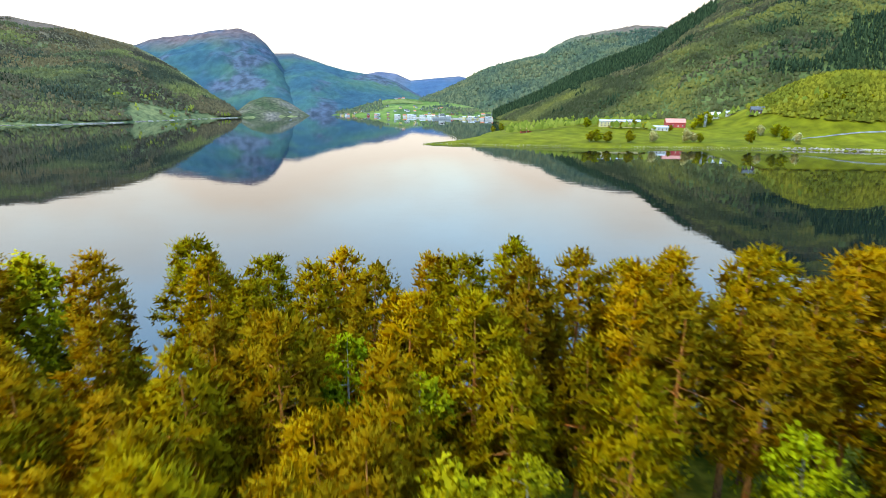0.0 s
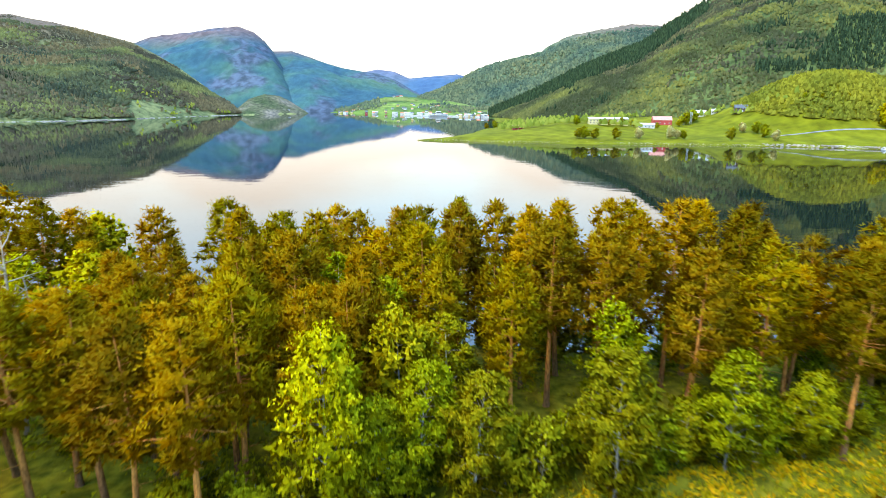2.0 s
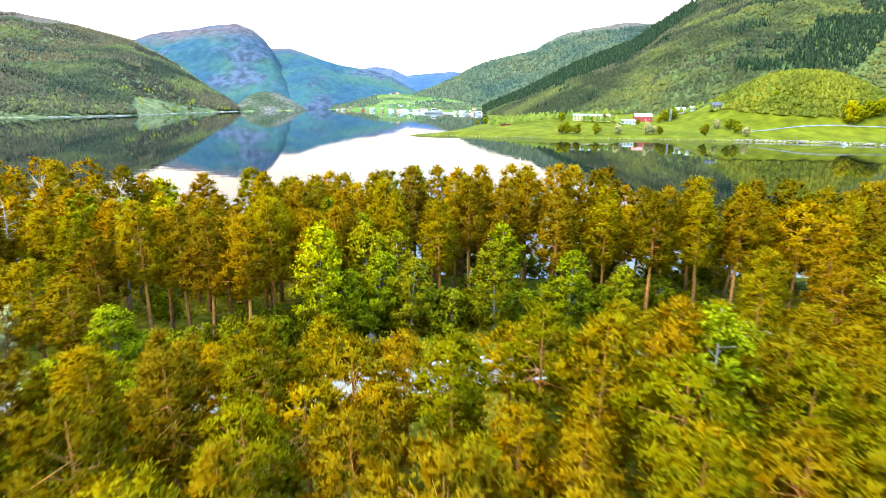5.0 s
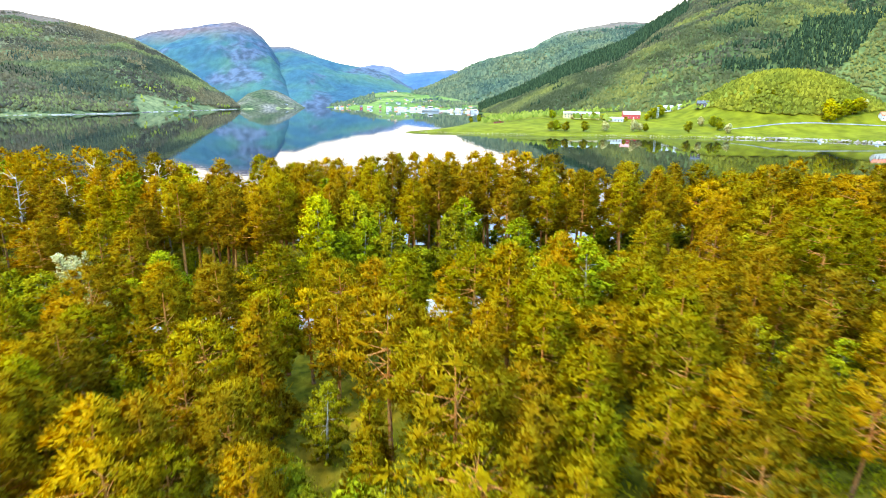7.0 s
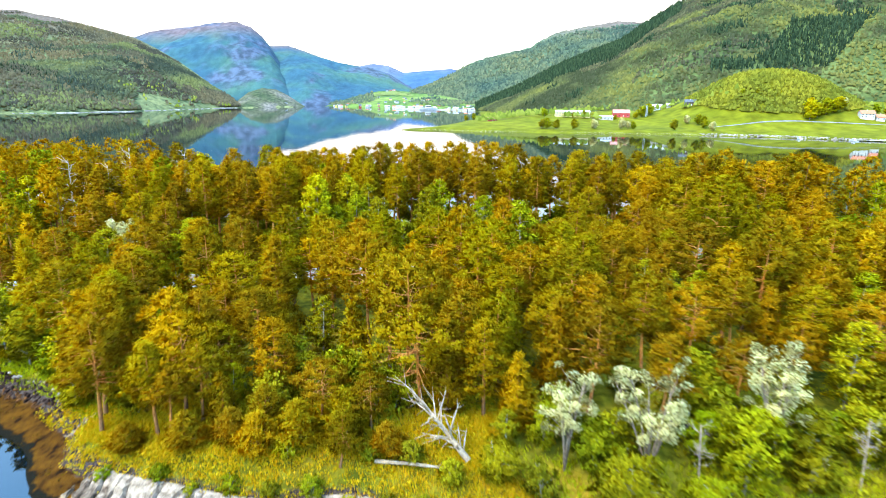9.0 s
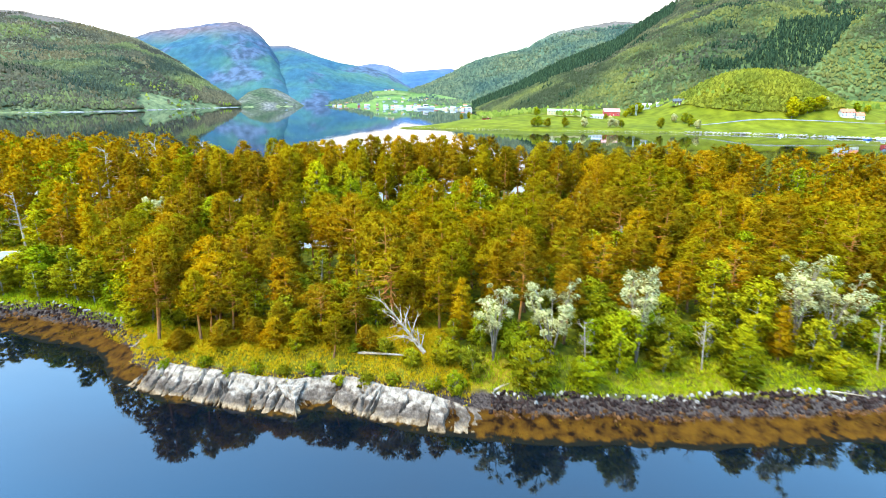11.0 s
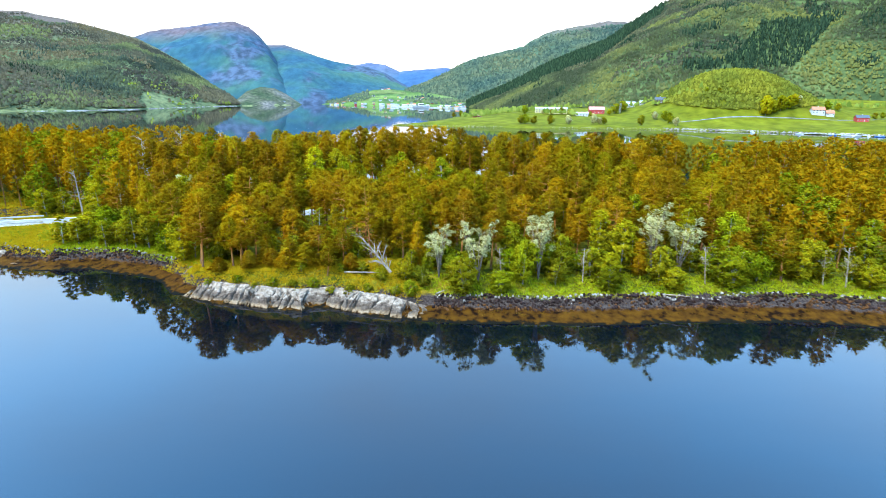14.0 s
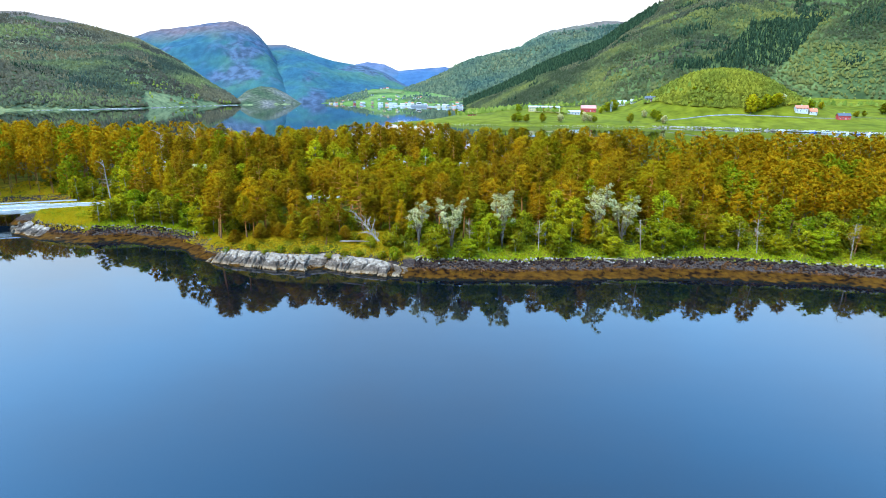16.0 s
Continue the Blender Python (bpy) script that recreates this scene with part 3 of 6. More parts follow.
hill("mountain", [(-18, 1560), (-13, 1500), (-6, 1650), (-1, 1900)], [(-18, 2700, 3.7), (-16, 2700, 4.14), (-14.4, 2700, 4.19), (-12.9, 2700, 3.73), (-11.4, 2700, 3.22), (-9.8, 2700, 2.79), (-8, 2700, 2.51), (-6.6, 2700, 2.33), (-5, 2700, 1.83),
     (-3.4, 2700, 0.9), (-2, 2600, 0.2), (-1, 2500, -0.3)], HAZE_HILL, "long ridge above the fjord, tinted blue-green by haze", seed=14, scale=230, shape=0.8, rough=0.13, na=220, ns=70)
hill("mountain", [(-10, 2400), (4, 2400)], [(-10, 3500, 2.2), (-8.2, 3500, 2.41), (-6.6, 3500, 2.74), (-5, 3500, 2.56), (-3.6, 3500, 1.95), (-1.7, 3500, 2.13), (1, 3500, 2.37), (2.7, 3500, 2.0), (4, 3500, 1.8)], HAZE_RIDGE,
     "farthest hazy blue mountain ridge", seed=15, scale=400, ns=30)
hill("mountain", [(-20, 1235), (-16, 1280), (-13, 1340)], [(-20, 1330, -1.1), (-19.3, 1360, -0.82), (-18.3, 1380, -0.05), (-17, 1390, 0.37), (-15.7, 1390, 0.23), (-14.7, 1390, -0.27), (-13.7, 1380, -0.94), (-13, 1370, -1.4)],
     hill_material("knoll_slope", [(0.35, (0.032, 0.05, 0.022)), (0.5, (0.07, 0.07, 0.042)), (0.65, (0.14, 0.118, 0.10))], 60), "low rocky knoll on the fjord side", na=70, ns=24, seed=16, rough=0.1, scale=60)
VILLAGE_FOOT = [(-11.2, 1370), (-8, 1300), (-1.2, 1170), (4, 1070), (7, 1000)]
VILLAGE_CREST = [(-11.2, 1400, -1.25), (-10.8, 1480, -1.15), (-9.4, 1600, -0.65), (-8.3, 1640, -0.32), (-6.1, 1660, 0.18), (-4.5, 1660, 0.31), (-2.3, 1640, 0.12), (0, 1600, -0.13), (3.3, 1500, -0.7), (7, 1300, -0.9)]
hill_village = hill("mountain", VILLAGE_FOOT, VILLAGE_CREST, hill_material("village_slope", [(0.35, (0.05, 0.085, 0.03)), (0.5, (0.09, 0.14, 0.03)), (0.62, (0.13, 0.16, 0.045))], 110), "green slope with village gardens and hay fields", na=110, ns=36, seed=17)
hill_mid = hill("mountain", [(-3, 1700), (4, 1350), (10, 1250), (26, 1300)], [(-3, 1900, 0.1), (-2.8, 1950, 0.22), (-1.2, 2050, 0.82), (1, 2100, 1.85), (2.7, 2100, 2.8), (4.8, 2100, 3.49), (6.4, 2100, 3.85), (8.6, 2100, 4.36), (9.8, 2100, 5.11), (11.1, 2100, 5.7),
                (14.2, 2100, 6.25), (16.6, 2100, 6.58), (18.8, 2100, 6.43), (21.6, 2100, 5.4), (26, 2100, 4)], MID_HILL, "green mountain with a bare plateau top", seed=18, scale=260, ragged=2.0)
hill_right = hill("mountain", [(3.6, 1080, -6), (6, 900, -4), (9, 800, 6), (14, 700, 12), (20, 660, 14), (29, 650, 14), (33, 800, 22), (48, 820, 24)], [(3.6, 1100, -1.0), (3.9, 1110, -0.9), (5.5, 1150, -0.23), (7.7, 1180, 0.74), (9.8, 1200, 1.81), (11.8, 1220, 2.84), (14.3, 1240, 3.84), (16.8, 1250, 4.8), (18.2, 1260, 5.74),
                  (19.5, 1270, 6.64), (21.3, 1280, 7.73), (22.2, 1290, 8.14), (26.3, 1320, 10.06), (31.2, 1350, 11.43), (35.4, 1380, 11.9), (48, 1400, 12.2)], WOODED_NEAR, "steep mixed-wood hillside above the farms", na=200, ns=64, seed=19, scale=160, shape=0.9, foot_z=12.0, rough=0.06)


# ---- trees ----
def ico(level=1):
    bm = bmesh.new()
    bmesh.ops.create_icosphere(bm, subdivisions=level, radius=1.0)
    v, f = np.array([tuple(p.co) for p in bm.verts]), np.array([[p.index for p in t.verts] for t in bm.faces])
    bm.free()
    return v, f


INNER = 9


def unit(v):
    return v / (np.linalg.norm(v, axis=-1, keepdims=True) + 1e-9)


def clump_mesh(rng, c, r, out, flat, count, long, wide, core=0.8, leafy=False, lift=0.3):
    """Foliage clumps at c with radius r: broad inner sprays under a coat of needles or leaves. Gives vertices, triangles, normals and the number of inner triangles."""
    n = len(c)
    c, r, out, squash = np.asarray(c, float)[:, None], np.asarray(r, float)[:, None, None], np.asarray(out, float)[:, None], np.array((1, 1, flat))

    def soft(tri, way):
        """Winds the triangles outward and gives them normals that follow the whole crown."""
        nrm = unit(0.65 * way + 1.6 * out + (0, 0, 0.1))
        back = (np.cross(tri[:, :, 1] - tri[:, :, 0], tri[:, :, 2] - tri[:, :, 0]) * nrm).sum(-1) < 0
        tri[back] = tri[back][:, [1, 0, 2]]
        return tri.reshape(-1, 3), np.repeat(nrm.reshape(-1, 3), 3, 0)

    way = unit(rng.normal(0, 1, (n, INNER, 3)))
    side = unit(np.cross(way, rng.normal(0, 1, (n, INNER, 3))))
    k = r * core * rng.uniform(0.75, 1.25, (n, INNER, 1))
    inner = soft(np.stack([c - way * k * 0.35 * squash - side * k * 0.42, c - way * k * 0.25 * squash + side * k * 0.42, c + way * k * 1.15 * squash], 2), way)
    way = rng.normal(0, 1, (n, count, 3))
    way[..., 2] += lift
    way = unit(way)
    spot = c + way * squash * r * rng.uniform(0.08, 1.0, (n, count, 1)) ** 0.5
    if leafy:
        p = unit(rng.normal(0, 1, (n, count, 3)) * (1, 1, 0.7))
        q = unit(np.cross(p, rng.normal(0, 1, (n, count, 3))))
        k = rng.uniform(0.65, 1.35, (n, count, 1)) * long
        tri = np.stack([spot - p * k * 0.8 - q * k * 0.55, spot - p * k * 0.2 + q * k * 0.8, spot + p * k * 1.1], 2)
    else:
        grow = unit(way * 0.75 + out * 0.5 + (0, 0, 0.4) + rng.normal(0, 0.38, (n, count, 3)))
        side = unit(np.cross(grow, rng.normal(0, 1, (n, count, 3))))
        w = rng.uniform(0.7, 1.3, (n, count, 1)) * wide
        tri = np.stack([spot - side * w, spot + side * w, spot + grow * rng.uniform(0.6, 1.3, (n, count, 1)) * long], 2)
    coat = soft(tri, way)
    verts, normals = np.concatenate([inner[0], coat[0]]), np.concatenate([inner[1], coat[1]])
    return verts, np.arange(len(verts)).reshape(-1, 3), normals, n * INNER


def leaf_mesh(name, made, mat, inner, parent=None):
    """Links what clump_mesh gives, shaded by its soft normals, with the inner growth in a darker tone painted as shade.
    """
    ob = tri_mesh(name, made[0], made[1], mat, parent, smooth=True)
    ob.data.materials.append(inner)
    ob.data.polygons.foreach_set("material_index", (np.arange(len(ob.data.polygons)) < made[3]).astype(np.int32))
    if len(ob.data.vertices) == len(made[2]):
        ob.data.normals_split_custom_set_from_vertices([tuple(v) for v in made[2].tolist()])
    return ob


def pine(seed, h, crown=0.55, width=2.3, conical=0.5, blades=35, bare=6, bare_long=1.6, pad=0.72):
    """Trunk with limbs, and a lobed crown of overlapping pads of needles. Returns the thing."""
    rng = np.random.RandomState(seed)
    tv, tf = [], []
    bend = rng.uniform(-1, 1, 2) * 0.035 * h
    axis = lambda u: Vector((bend[0] * math.sin(u * 2.6), bend[1] * math.sin(u * 2.1), u * h))
    us = [0, 0.03, 0.2, 0.45, 0.7, 0.88, 0.98]
    r0 = 0.012 * h + 0.035
    tube(tv, tf, [axis(u) for u in us], [r0 * (1.35 if u == 0 else 1.05 - 0.98 * u) for u in us], 6)
    profile = lambda v: ((1 - v) ** 0.8 * conical + (1 - conical) * np.sqrt(np.maximum(0.02, 1 - (1.45 * v - 0.5) ** 2))) * np.minimum(1, 0.5 + 2.6 * v)
    count = int(28 + 3.0 * crown * h * width)
    fine = np.linspace(0, 1, 200)
    share = np.cumsum(profile(fine) + 0.12)
    levels = np.interp((np.arange(count) + rng.rand(count)) / count, share / share[-1], fine)
    spots, sizes, outs = [], [], []
    p1, p2 = rng.uniform(0, 6.283, 2)
    for i, v in enumerate(levels):
        u = 1 - crown + crown * 0.97 * v
        a = i * 2.399 + rng.uniform(-0.4, 0.4)
        lobe = 1 + 0.24 * math.sin(2 * a + p1 + 7 * v) + 0.17 * math.sin(3 * a + p2 - 11 * v)
        reach = width * float(profile(v)) * lobe
        s = math.sqrt(rng.uniform(0.3, 1.0))
        foot = axis(max(u - 0.10 * reach * s / h * (1 + 2 * v), 0.1))
        p = axis(u) + Vector((math.cos(a) * reach * s, math.sin(a) * reach * s, rng.normal(0, 0.15)))
        if i % 3 == 0 and v < 0.75:
            r = 0.014 + 0.022 * reach / 2 * (1.2 - v)
            tube(tv, tf, [foot, p], [r * 1.3, 0.012], 3)
        spots.append(tuple(p))
        sizes.append(pad * rng.uniform(0.7, 1.25))
        outs.append((math.cos(a) * 0.8 * s, math.sin(a) * 0.8 * s, -0.2 + 0.95 * v))
    for k in range(2):
        spots.append(tuple(axis(0.98 - 0.03 * k) + Vector((rng.normal(0, 0.15), rng.normal(0, 0.15), -0.05))))
        sizes.append(pad * (0.65 + 0.2 * k))
        outs.append((0, 0, 0.9))
    for i in range(bare):
        u = rng.uniform(0.25, 1 - crown + 0.1)
        a, ln = rng.uniform(0, 6.28), rng.uniform(0.3, 1.0) * bare_long
        p0 = axis(u)
        d = Vector((math.cos(a) * ln, math.sin(a) * ln, 0))
        tube(tv, tf, [p0, p0 + d * 0.55 + Vector((0, 0, -0.05 * ln)), p0 + d + Vector((0, 0, rng.uniform(-0.25, 0.12) * ln))], [0.035 * bare_long / 1.6, 0.025 * bare_long / 1.6, 0.008], 3)
        if bare_long > 2:
            for _ in range(3):
                q = p0 + d * rng.uniform(0.4, 0.9)
                tube(tv, tf, [q, q + Vector(rng.normal(0, 0.4, 3)) + d * 0.15], [0.018, 0.006], 3)
    root = new("pine_tree")
    link_mesh("trunk", tv, tf, PINE_BARK, root, smooth=True)
    leaf_mesh("crown", clump_mesh(rng, spots, sizes, outs, 0.8, blades, 0.31, 0.068, 0.8), NEEDLES, SHADE_PINE, root)
    return root


def tall(root):
    """The height of a thing's highest point over its origin."""
    return max(v.co.z for ob in root.children for v in ob.data.vertices)


def broadleaf(seed, h, width, leaf_mat, bark, name, twigs=80, leaves=20, leaf=0.17, low=0.25, stems=1, droop=0.0):
    """A leafy tree: one or more stems, limbs, twigs, and leaves round each twig."""
    rng = np.random.RandomState(seed)
    tv, tf, tips = [], [], []
    for s in range(stems):
        lean = rng.uniform(-1, 1, 2) * h * (0.05 if stems == 1 else 0.16)
        top = h * rng.uniform(0.8, 1.0) if s else h
        axis = lambda u, lean=lean, top=top: Vector((lean[0] * u ** 1.3, lean[1] * u ** 1.3, u * top))
        r0 = (0.010 * h + 0.025) / stems ** 0.4
        us = [0, 0.2, 0.45, 0.7, 0.9, 1.0]
        tube(tv, tf, [axis(u) for u in us], [r0 * (1.12 - 1.05 * u) for u in us], 6)
        for i in range(twigs // stems):
            u = low + (1 - low) * ((i + rng.rand()) * stems / twigs)
            v = (u - low) / (1 - low)
            reach = width * (math.sin(math.pi * (0.16 + 0.82 * v ** 0.8)) ** 0.7) * rng.uniform(0.45, 1.1)
            a, rise = i * 2.399 + rng.uniform(-0.6, 0.6) + s, math.radians(rng.uniform(10, 45))
            p0 = axis(u * 0.97)
            d = Vector((math.cos(a) * math.cos(rise), math.sin(a) * math.cos(rise), math.sin(rise) - droop))
            p2 = p0 + d * reach
            if i % 2 == 0:
                tube(tv, tf, [p0, p0 + d * reach * 0.5 + Vector((0, 0, 0.06 * reach)), p2], [0.012 + 0.010 * reach, 0.012 + 0.005 * reach, 0.008], 3)
            tips.append((p2, 0.28 + 0.20 * width / 2.2))
            if reach > width * 0.6:
                tips.append((p0 + d * reach * 0.55, 0.3 + 0.18 * width / 2.2))
    c, sz = np.array([tuple(t[0]) for t in tips]), np.array([t[1] for t in tips]) * rng.uniform(1.0, 1.7, len(tips))
    outs = unit((c - (0, 0, h * (0.35 + low * 0.5))) * (1, 1, 0.45)) * 0.8
    made = clump_mesh(rng, c, sz, outs, 0.85, leaves, leaf, leaf, 0.8, True)
    root = new(name)
    link_mesh("trunk", tv, tf, bark, root, smooth=True)
    leaf_mesh("crown", made, leaf_mat, SHADE_PALE if leaf_mat is PALE else SHADE_SHRUB if leaf_mat is SHRUB else SHADE_LEAVES, root)
    return root


def willow(seed, h, spread, stems=7):
    """A vase of bare splayed stems that fork near the top, each fork with a ragged clump of pale leaves."""
    rng = np.random.RandomState(seed)
    tv, tf, clumps = [], [], []
    for s in range(stems):
        a, out = s * 2.399 + rng.uniform(-0.4, 0.4), spread * rng.uniform(0.35, 1.0)
        top = h * rng.uniform(0.74, 1.0)
        axis = lambda u, a=a, out=out, top=top: Vector((math.cos(a) * out * u ** 1.5, math.sin(a) * out * u ** 1.5, top * u))
        tube(tv, tf, [axis(u) for u in (0, 0.3, 0.6, 0.85, 0.97)], [0.10, 0.085, 0.06, 0.035, 0.012], 5)
        clumps.append((axis(0.96), 0.42))
        for k in range(9):
            u = rng.uniform(0.42, 0.92)
            p0 = axis(u)
            d = Vector((rng.normal(0, 0.5) + math.cos(a) * 0.5, rng.normal(0, 0.5) + math.sin(a) * 0.5, rng.uniform(0.5, 1.2)))
            p2 = p0 + d * rng.uniform(0.5, 1.15)
            tube(tv, tf, [p0, p0.lerp(p2, 0.5) + Vector((0, 0, 0.06)), p2], [0.035, 0.024, 0.008], 3)
            if u > 0.55 or k % 3 == 0:
                clumps.append((p2, rng.uniform(0.24, 0.42)))
    c, sz = np.array([tuple(p) for p, _ in clumps]), np.array([z for _, z in clumps])
    outs = unit((c - (0, 0, h * 0.55)) * (1, 1, 0.5)) * 0.7
    made = clump_mesh(rng, c, sz * 1.35, outs, 0.9, 70, 0.08, 0.08, 0.6, True)
    root = new("willow_tree")
    link_mesh("trunk", tv, tf, WILLOW_BARK, root, smooth=True)
    leaf_mesh("crown", made, PALE, SHADE_PALE, root)
    return root


def snag(seed, h, stout=1.0, boughs=22):
    """A bare, bleached dead tree."""
    rng = np.random.RandomState(seed)
    tv, tf = [], []
    lean = rng.uniform(-0.6, 0.6, 2)
    axis = lambda u: Vector((lean[0] * u, lean[1] * u, u * h))
    tube(tv, tf, [axis(u) for u in (0, 0.3, 0.6, 0.85, 1)], [0.16 * stout, 0.13 * stout, 0.10 * stout, 0.06, 0.02], 6)
    for i in range(boughs):
        u, a, ln = rng.uniform(0.3, 0.97), rng.uniform(0, 6.28), rng.uniform(0.6, 2.0) * stout
        p0, rise = axis(u), rng.uniform(-0.1, 0.8)
        d = Vector((math.cos(a), math.sin(a), rise))
        p1, p2 = p0 + d * ln * 0.5, p0 + d * ln + Vector((0, 0, rng.uniform(-0.2, 0.5)))
        tube(tv, tf, [p0, p1, p2], [0.045 * stout, 0.032 * stout, 0.010], 4)
        for _ in range(2):
            q = p0 + d * ln * rng.uniform(0.4, 0.9)
            tube(tv, tf, [q, q + Vector(rng.normal(0, 0.35, 3)) + d * 0.3], [0.02, 0.006], 3)
    root = new("dead_tree")
    link_mesh("trunk", tv, tf, DEAD_WOOD, root, smooth=True)
    return root


PINES = [(pine(k, h, cr, wd, co), h) for k, (h, cr, wd, co) in enumerate([(16, 0.6, 2.6, 0.5), (17, 0.54, 2.5, 0.35), (15, 0.6, 3.1, 0.12), (14, 0.74, 2.7, 0.4), (16.5, 0.57, 2.8, 0.4)])]
PINES += [(pine(5, 13, 0.4, 3.9, 0.05, bare=30, bare_long=3.6), 13)]
PINES += [(pine(6 + k, h, cr, wd, co), h) for k, (h, cr, wd, co) in enumerate([(12, 0.9, 2.1, 0.95), (15.5, 0.6, 2.2, 0.5), (15, 0.64, 2.9, 0.2), (13.5, 0.55, 3.4, 0.05), (16.5, 0.5, 2.5, 0.3)])]
for root, _ in PINES:
    tagged(root, "Scots pine with orange upper bark and golden-olive needles", "tree", group="pines on the peninsula")
BIRCHES = [(broadleaf(40 + k, h, w, LEAVES, BIRCH_BARK, "birch_tree", twigs=64, leaves=30, leaf=0.12, low=0.08), h) for k, (h, w) in enumerate([(11, 2.5), (9, 2.4), (12.5, 2.7), (7, 2.3)])]
BIRCHES += [(broadleaf(46 + k, h, w, LEAVES, BIRCH_BARK, "birch_tree", twigs=110, leaves=32, leaf=0.12, low=0.04), h) for k, (h, w) in enumerate([(11, 3.1), (12, 3.4)])]
for root, _ in BIRCHES:
    tagged(root, "slender birch in fresh bright green leaf", "tree", group="birches on the peninsula")
ROWANS = [(broadleaf(60 + k, h, w, SHRUB, BIRCH_BARK, "rowan_tree", twigs=42, leaves=24, leaf=0.125, low=0.04, stems=3), h) for k, (h, w) in enumerate([(5, 1.9), (6.5, 2.2), (4, 1.7)])]
for root, _ in ROWANS:
    tagged(root, "bushy green rowan thicket reaching to the ground", "shrub", group="thickets on the peninsula")
SALLOWS = [(broadleaf(70 + k, h, w, LEAVES, BIRCH_BARK, "sallow_tree", twigs=110, leaves=28, leaf=0.115, low=0.03, stems=4), h) for k, (h, w) in enumerate([(8, 3.0), (7, 3.3)])]
for root, _ in SALLOWS:
    tagged(root, "round bright green sallow in full leaf", "tree", group="sallows on the bank")
WILLOWS = [(willow(80 + k, h, w), h) for k, (h, w) in enumerate([(10, 2.0), (9, 3.2), (9.5, 2.4)])]
for root, _ in WILLOWS:
    tagged(root, "cream-leaved willow on several bare grey-brown stems", "tree", group="pale willows on the bank")
SNAGS = [(snag(90 + k, h, st), h) for k, (h, st) in enumerate([(12, 1.0), (9, 1.0), (7, 0.55)])]
for root, _ in SNAGS:
    tagged(root, "bleached bare dead pine", "dead tree", group="dead trees")

PINES, BIRCHES, ROWANS, SALLOWS, WILLOWS = ([(root, tall(root)) for root, _ in kind] for kind in (PINES, BIRCHES, ROWANS, SALLOWS, WILLOWS))
used = set()
TAKEN = []


def plant(kinds, x, y, top, rng, pick=None, spread=1.0):
    """Puts a tree of a kind at x, y, with its top at that height above the water."""
    root, h = kinds[pick if pick is not None else rng.randint(len(kinds))]
    z = ground_z(x, y)
    k = (top - z) / h
    m = pose(x, y, z - 0.05, 0, 0, rng.uniform(0, 360)) @ Matrix.Diagonal((1.14 * spread * k ** 0.6, 1.14 * spread * k ** 0.6, k, 1))
    TAKEN.append((x, y))
    if root.name in used:
        return copy_thing(root, proper(root, m))
    used.add(root.name)
    root.matrix_basis = m
    return root


rng = np.random.RandomState(5)
# tops of single trees that stand out: x, y, height of the top
BACK_PINES = [(-51, 42, 21.4), (-40, 41, 20.9), (-29, 43, 19.7), (-18.7, 41, 20.2), (-8.8, 44, 20), (-1.2, 42, 20.2), (4.5, 33, 22.1), (12.4, 40, 20), (16.1, 40, 20.2), (25.4, 33.8, 22.6), (31.2, 32.7, 22), (46.3, 33.9, 20.9), (-23.6, 13.1, 20.6),
              (-11.5, 10.6, 19.7), (-16.2, 11.8, 19.1), (-10, 14.5, 20.8), (23.5, 23.7, 20.6), (35, 20.9, 20.7), (48.8, 28.6, 20.8), (56.8, 29.9, 21.1), (-50.8, 24.8, 18.7), (-28.9, 18.5, 19.8), (2.5, 27, 18.7), (53.9, 16.4, 19), (8, 36, 21.9), (11, 33, 22.1), (15, 35.5, 22.2), (19, 34.5, 22.3), (22, 37, 22), (28.4, 36, 22.2), (-5, 37, 20.6), (1, 38, 21), (13, 29.5, 21.4), (20.5, 30, 21.7), (41, 7, 17.4), (42.6, 24, 20.2), (38.6, 3, 16.8), (44.6, 31, 20.8), (31, 26.5, 20.6), (39.5, 28, 20.4), (33.5, 36.5, 22)]
MID_PINES = [(-2.3, -12.5, 18.1), (59, -1, 20.9), (9.6, -14.4, 17.6), (17.6, -19, 14.4), (33.6, -10.3, 16.1), (-23.9, -18.9, 14.6), (13.8, -32.6, 17.4), (21, -39.4, 13.6), (30.6, -38.1, 14.3), (35.4, -41.7, 13.6), (53.2, -23.2, 19.3), (61.5, -21.5, 18.4),
             (9.4, -26.2, 17.9), (-15.1, -30.3, 14.7), (-40.8, -12.6, 11.9), (-13.4, -33.9, 15.1), (-0.4, -34, 14.4), (23.1, -29.7, 15.5), (38.9, -15.8, 14.5), (49.1, -16.7, 17), (56.8, -28, 15.3), (70.3, -22.9, 18.1), (75.5, -29.4, 18.1), (86.6, -21.1, 18.1), (91.5, -26.8, 16.7),
             (-5.6, -38.1, 13.4), (-3.1, -40.4, 11.5), (20, -12.4, 18.2), (25.2, -10.6, 18.6), (29.4, -6.6, 16.4), (23.2, -16.4, 17.2)]
FULL_BIRCHES = [(-4.2, 13.2, 18.5), (1.5, 17, 14), (-1.2, 15.2, 12.5), (5.5, 16.5, 13.5), (15.4, 15.8, 15.8), (24.9, 19.4, 13.5), (32, 21, 11.5), (-21.5, 3.4, 12.5)]
BIRCH_SPOTS = [(27.6, -12.2, 18.4), (34.4, -3.6, 14.2), (55.9, -43.8, 12.6), (74.2, -41.4, 13.7), (39.8, -47.6, 10.2), (2.8, -33.7, 9.8), (-41.6, -25.1, 8), (-36, -26, 7.5), (-32, -26, 8.2), (-27, -27.7, 9.2),
               (-17.2, -35.4, 6.5), (4.4, -26.5, 10.4), (46, -45, 8.5)]
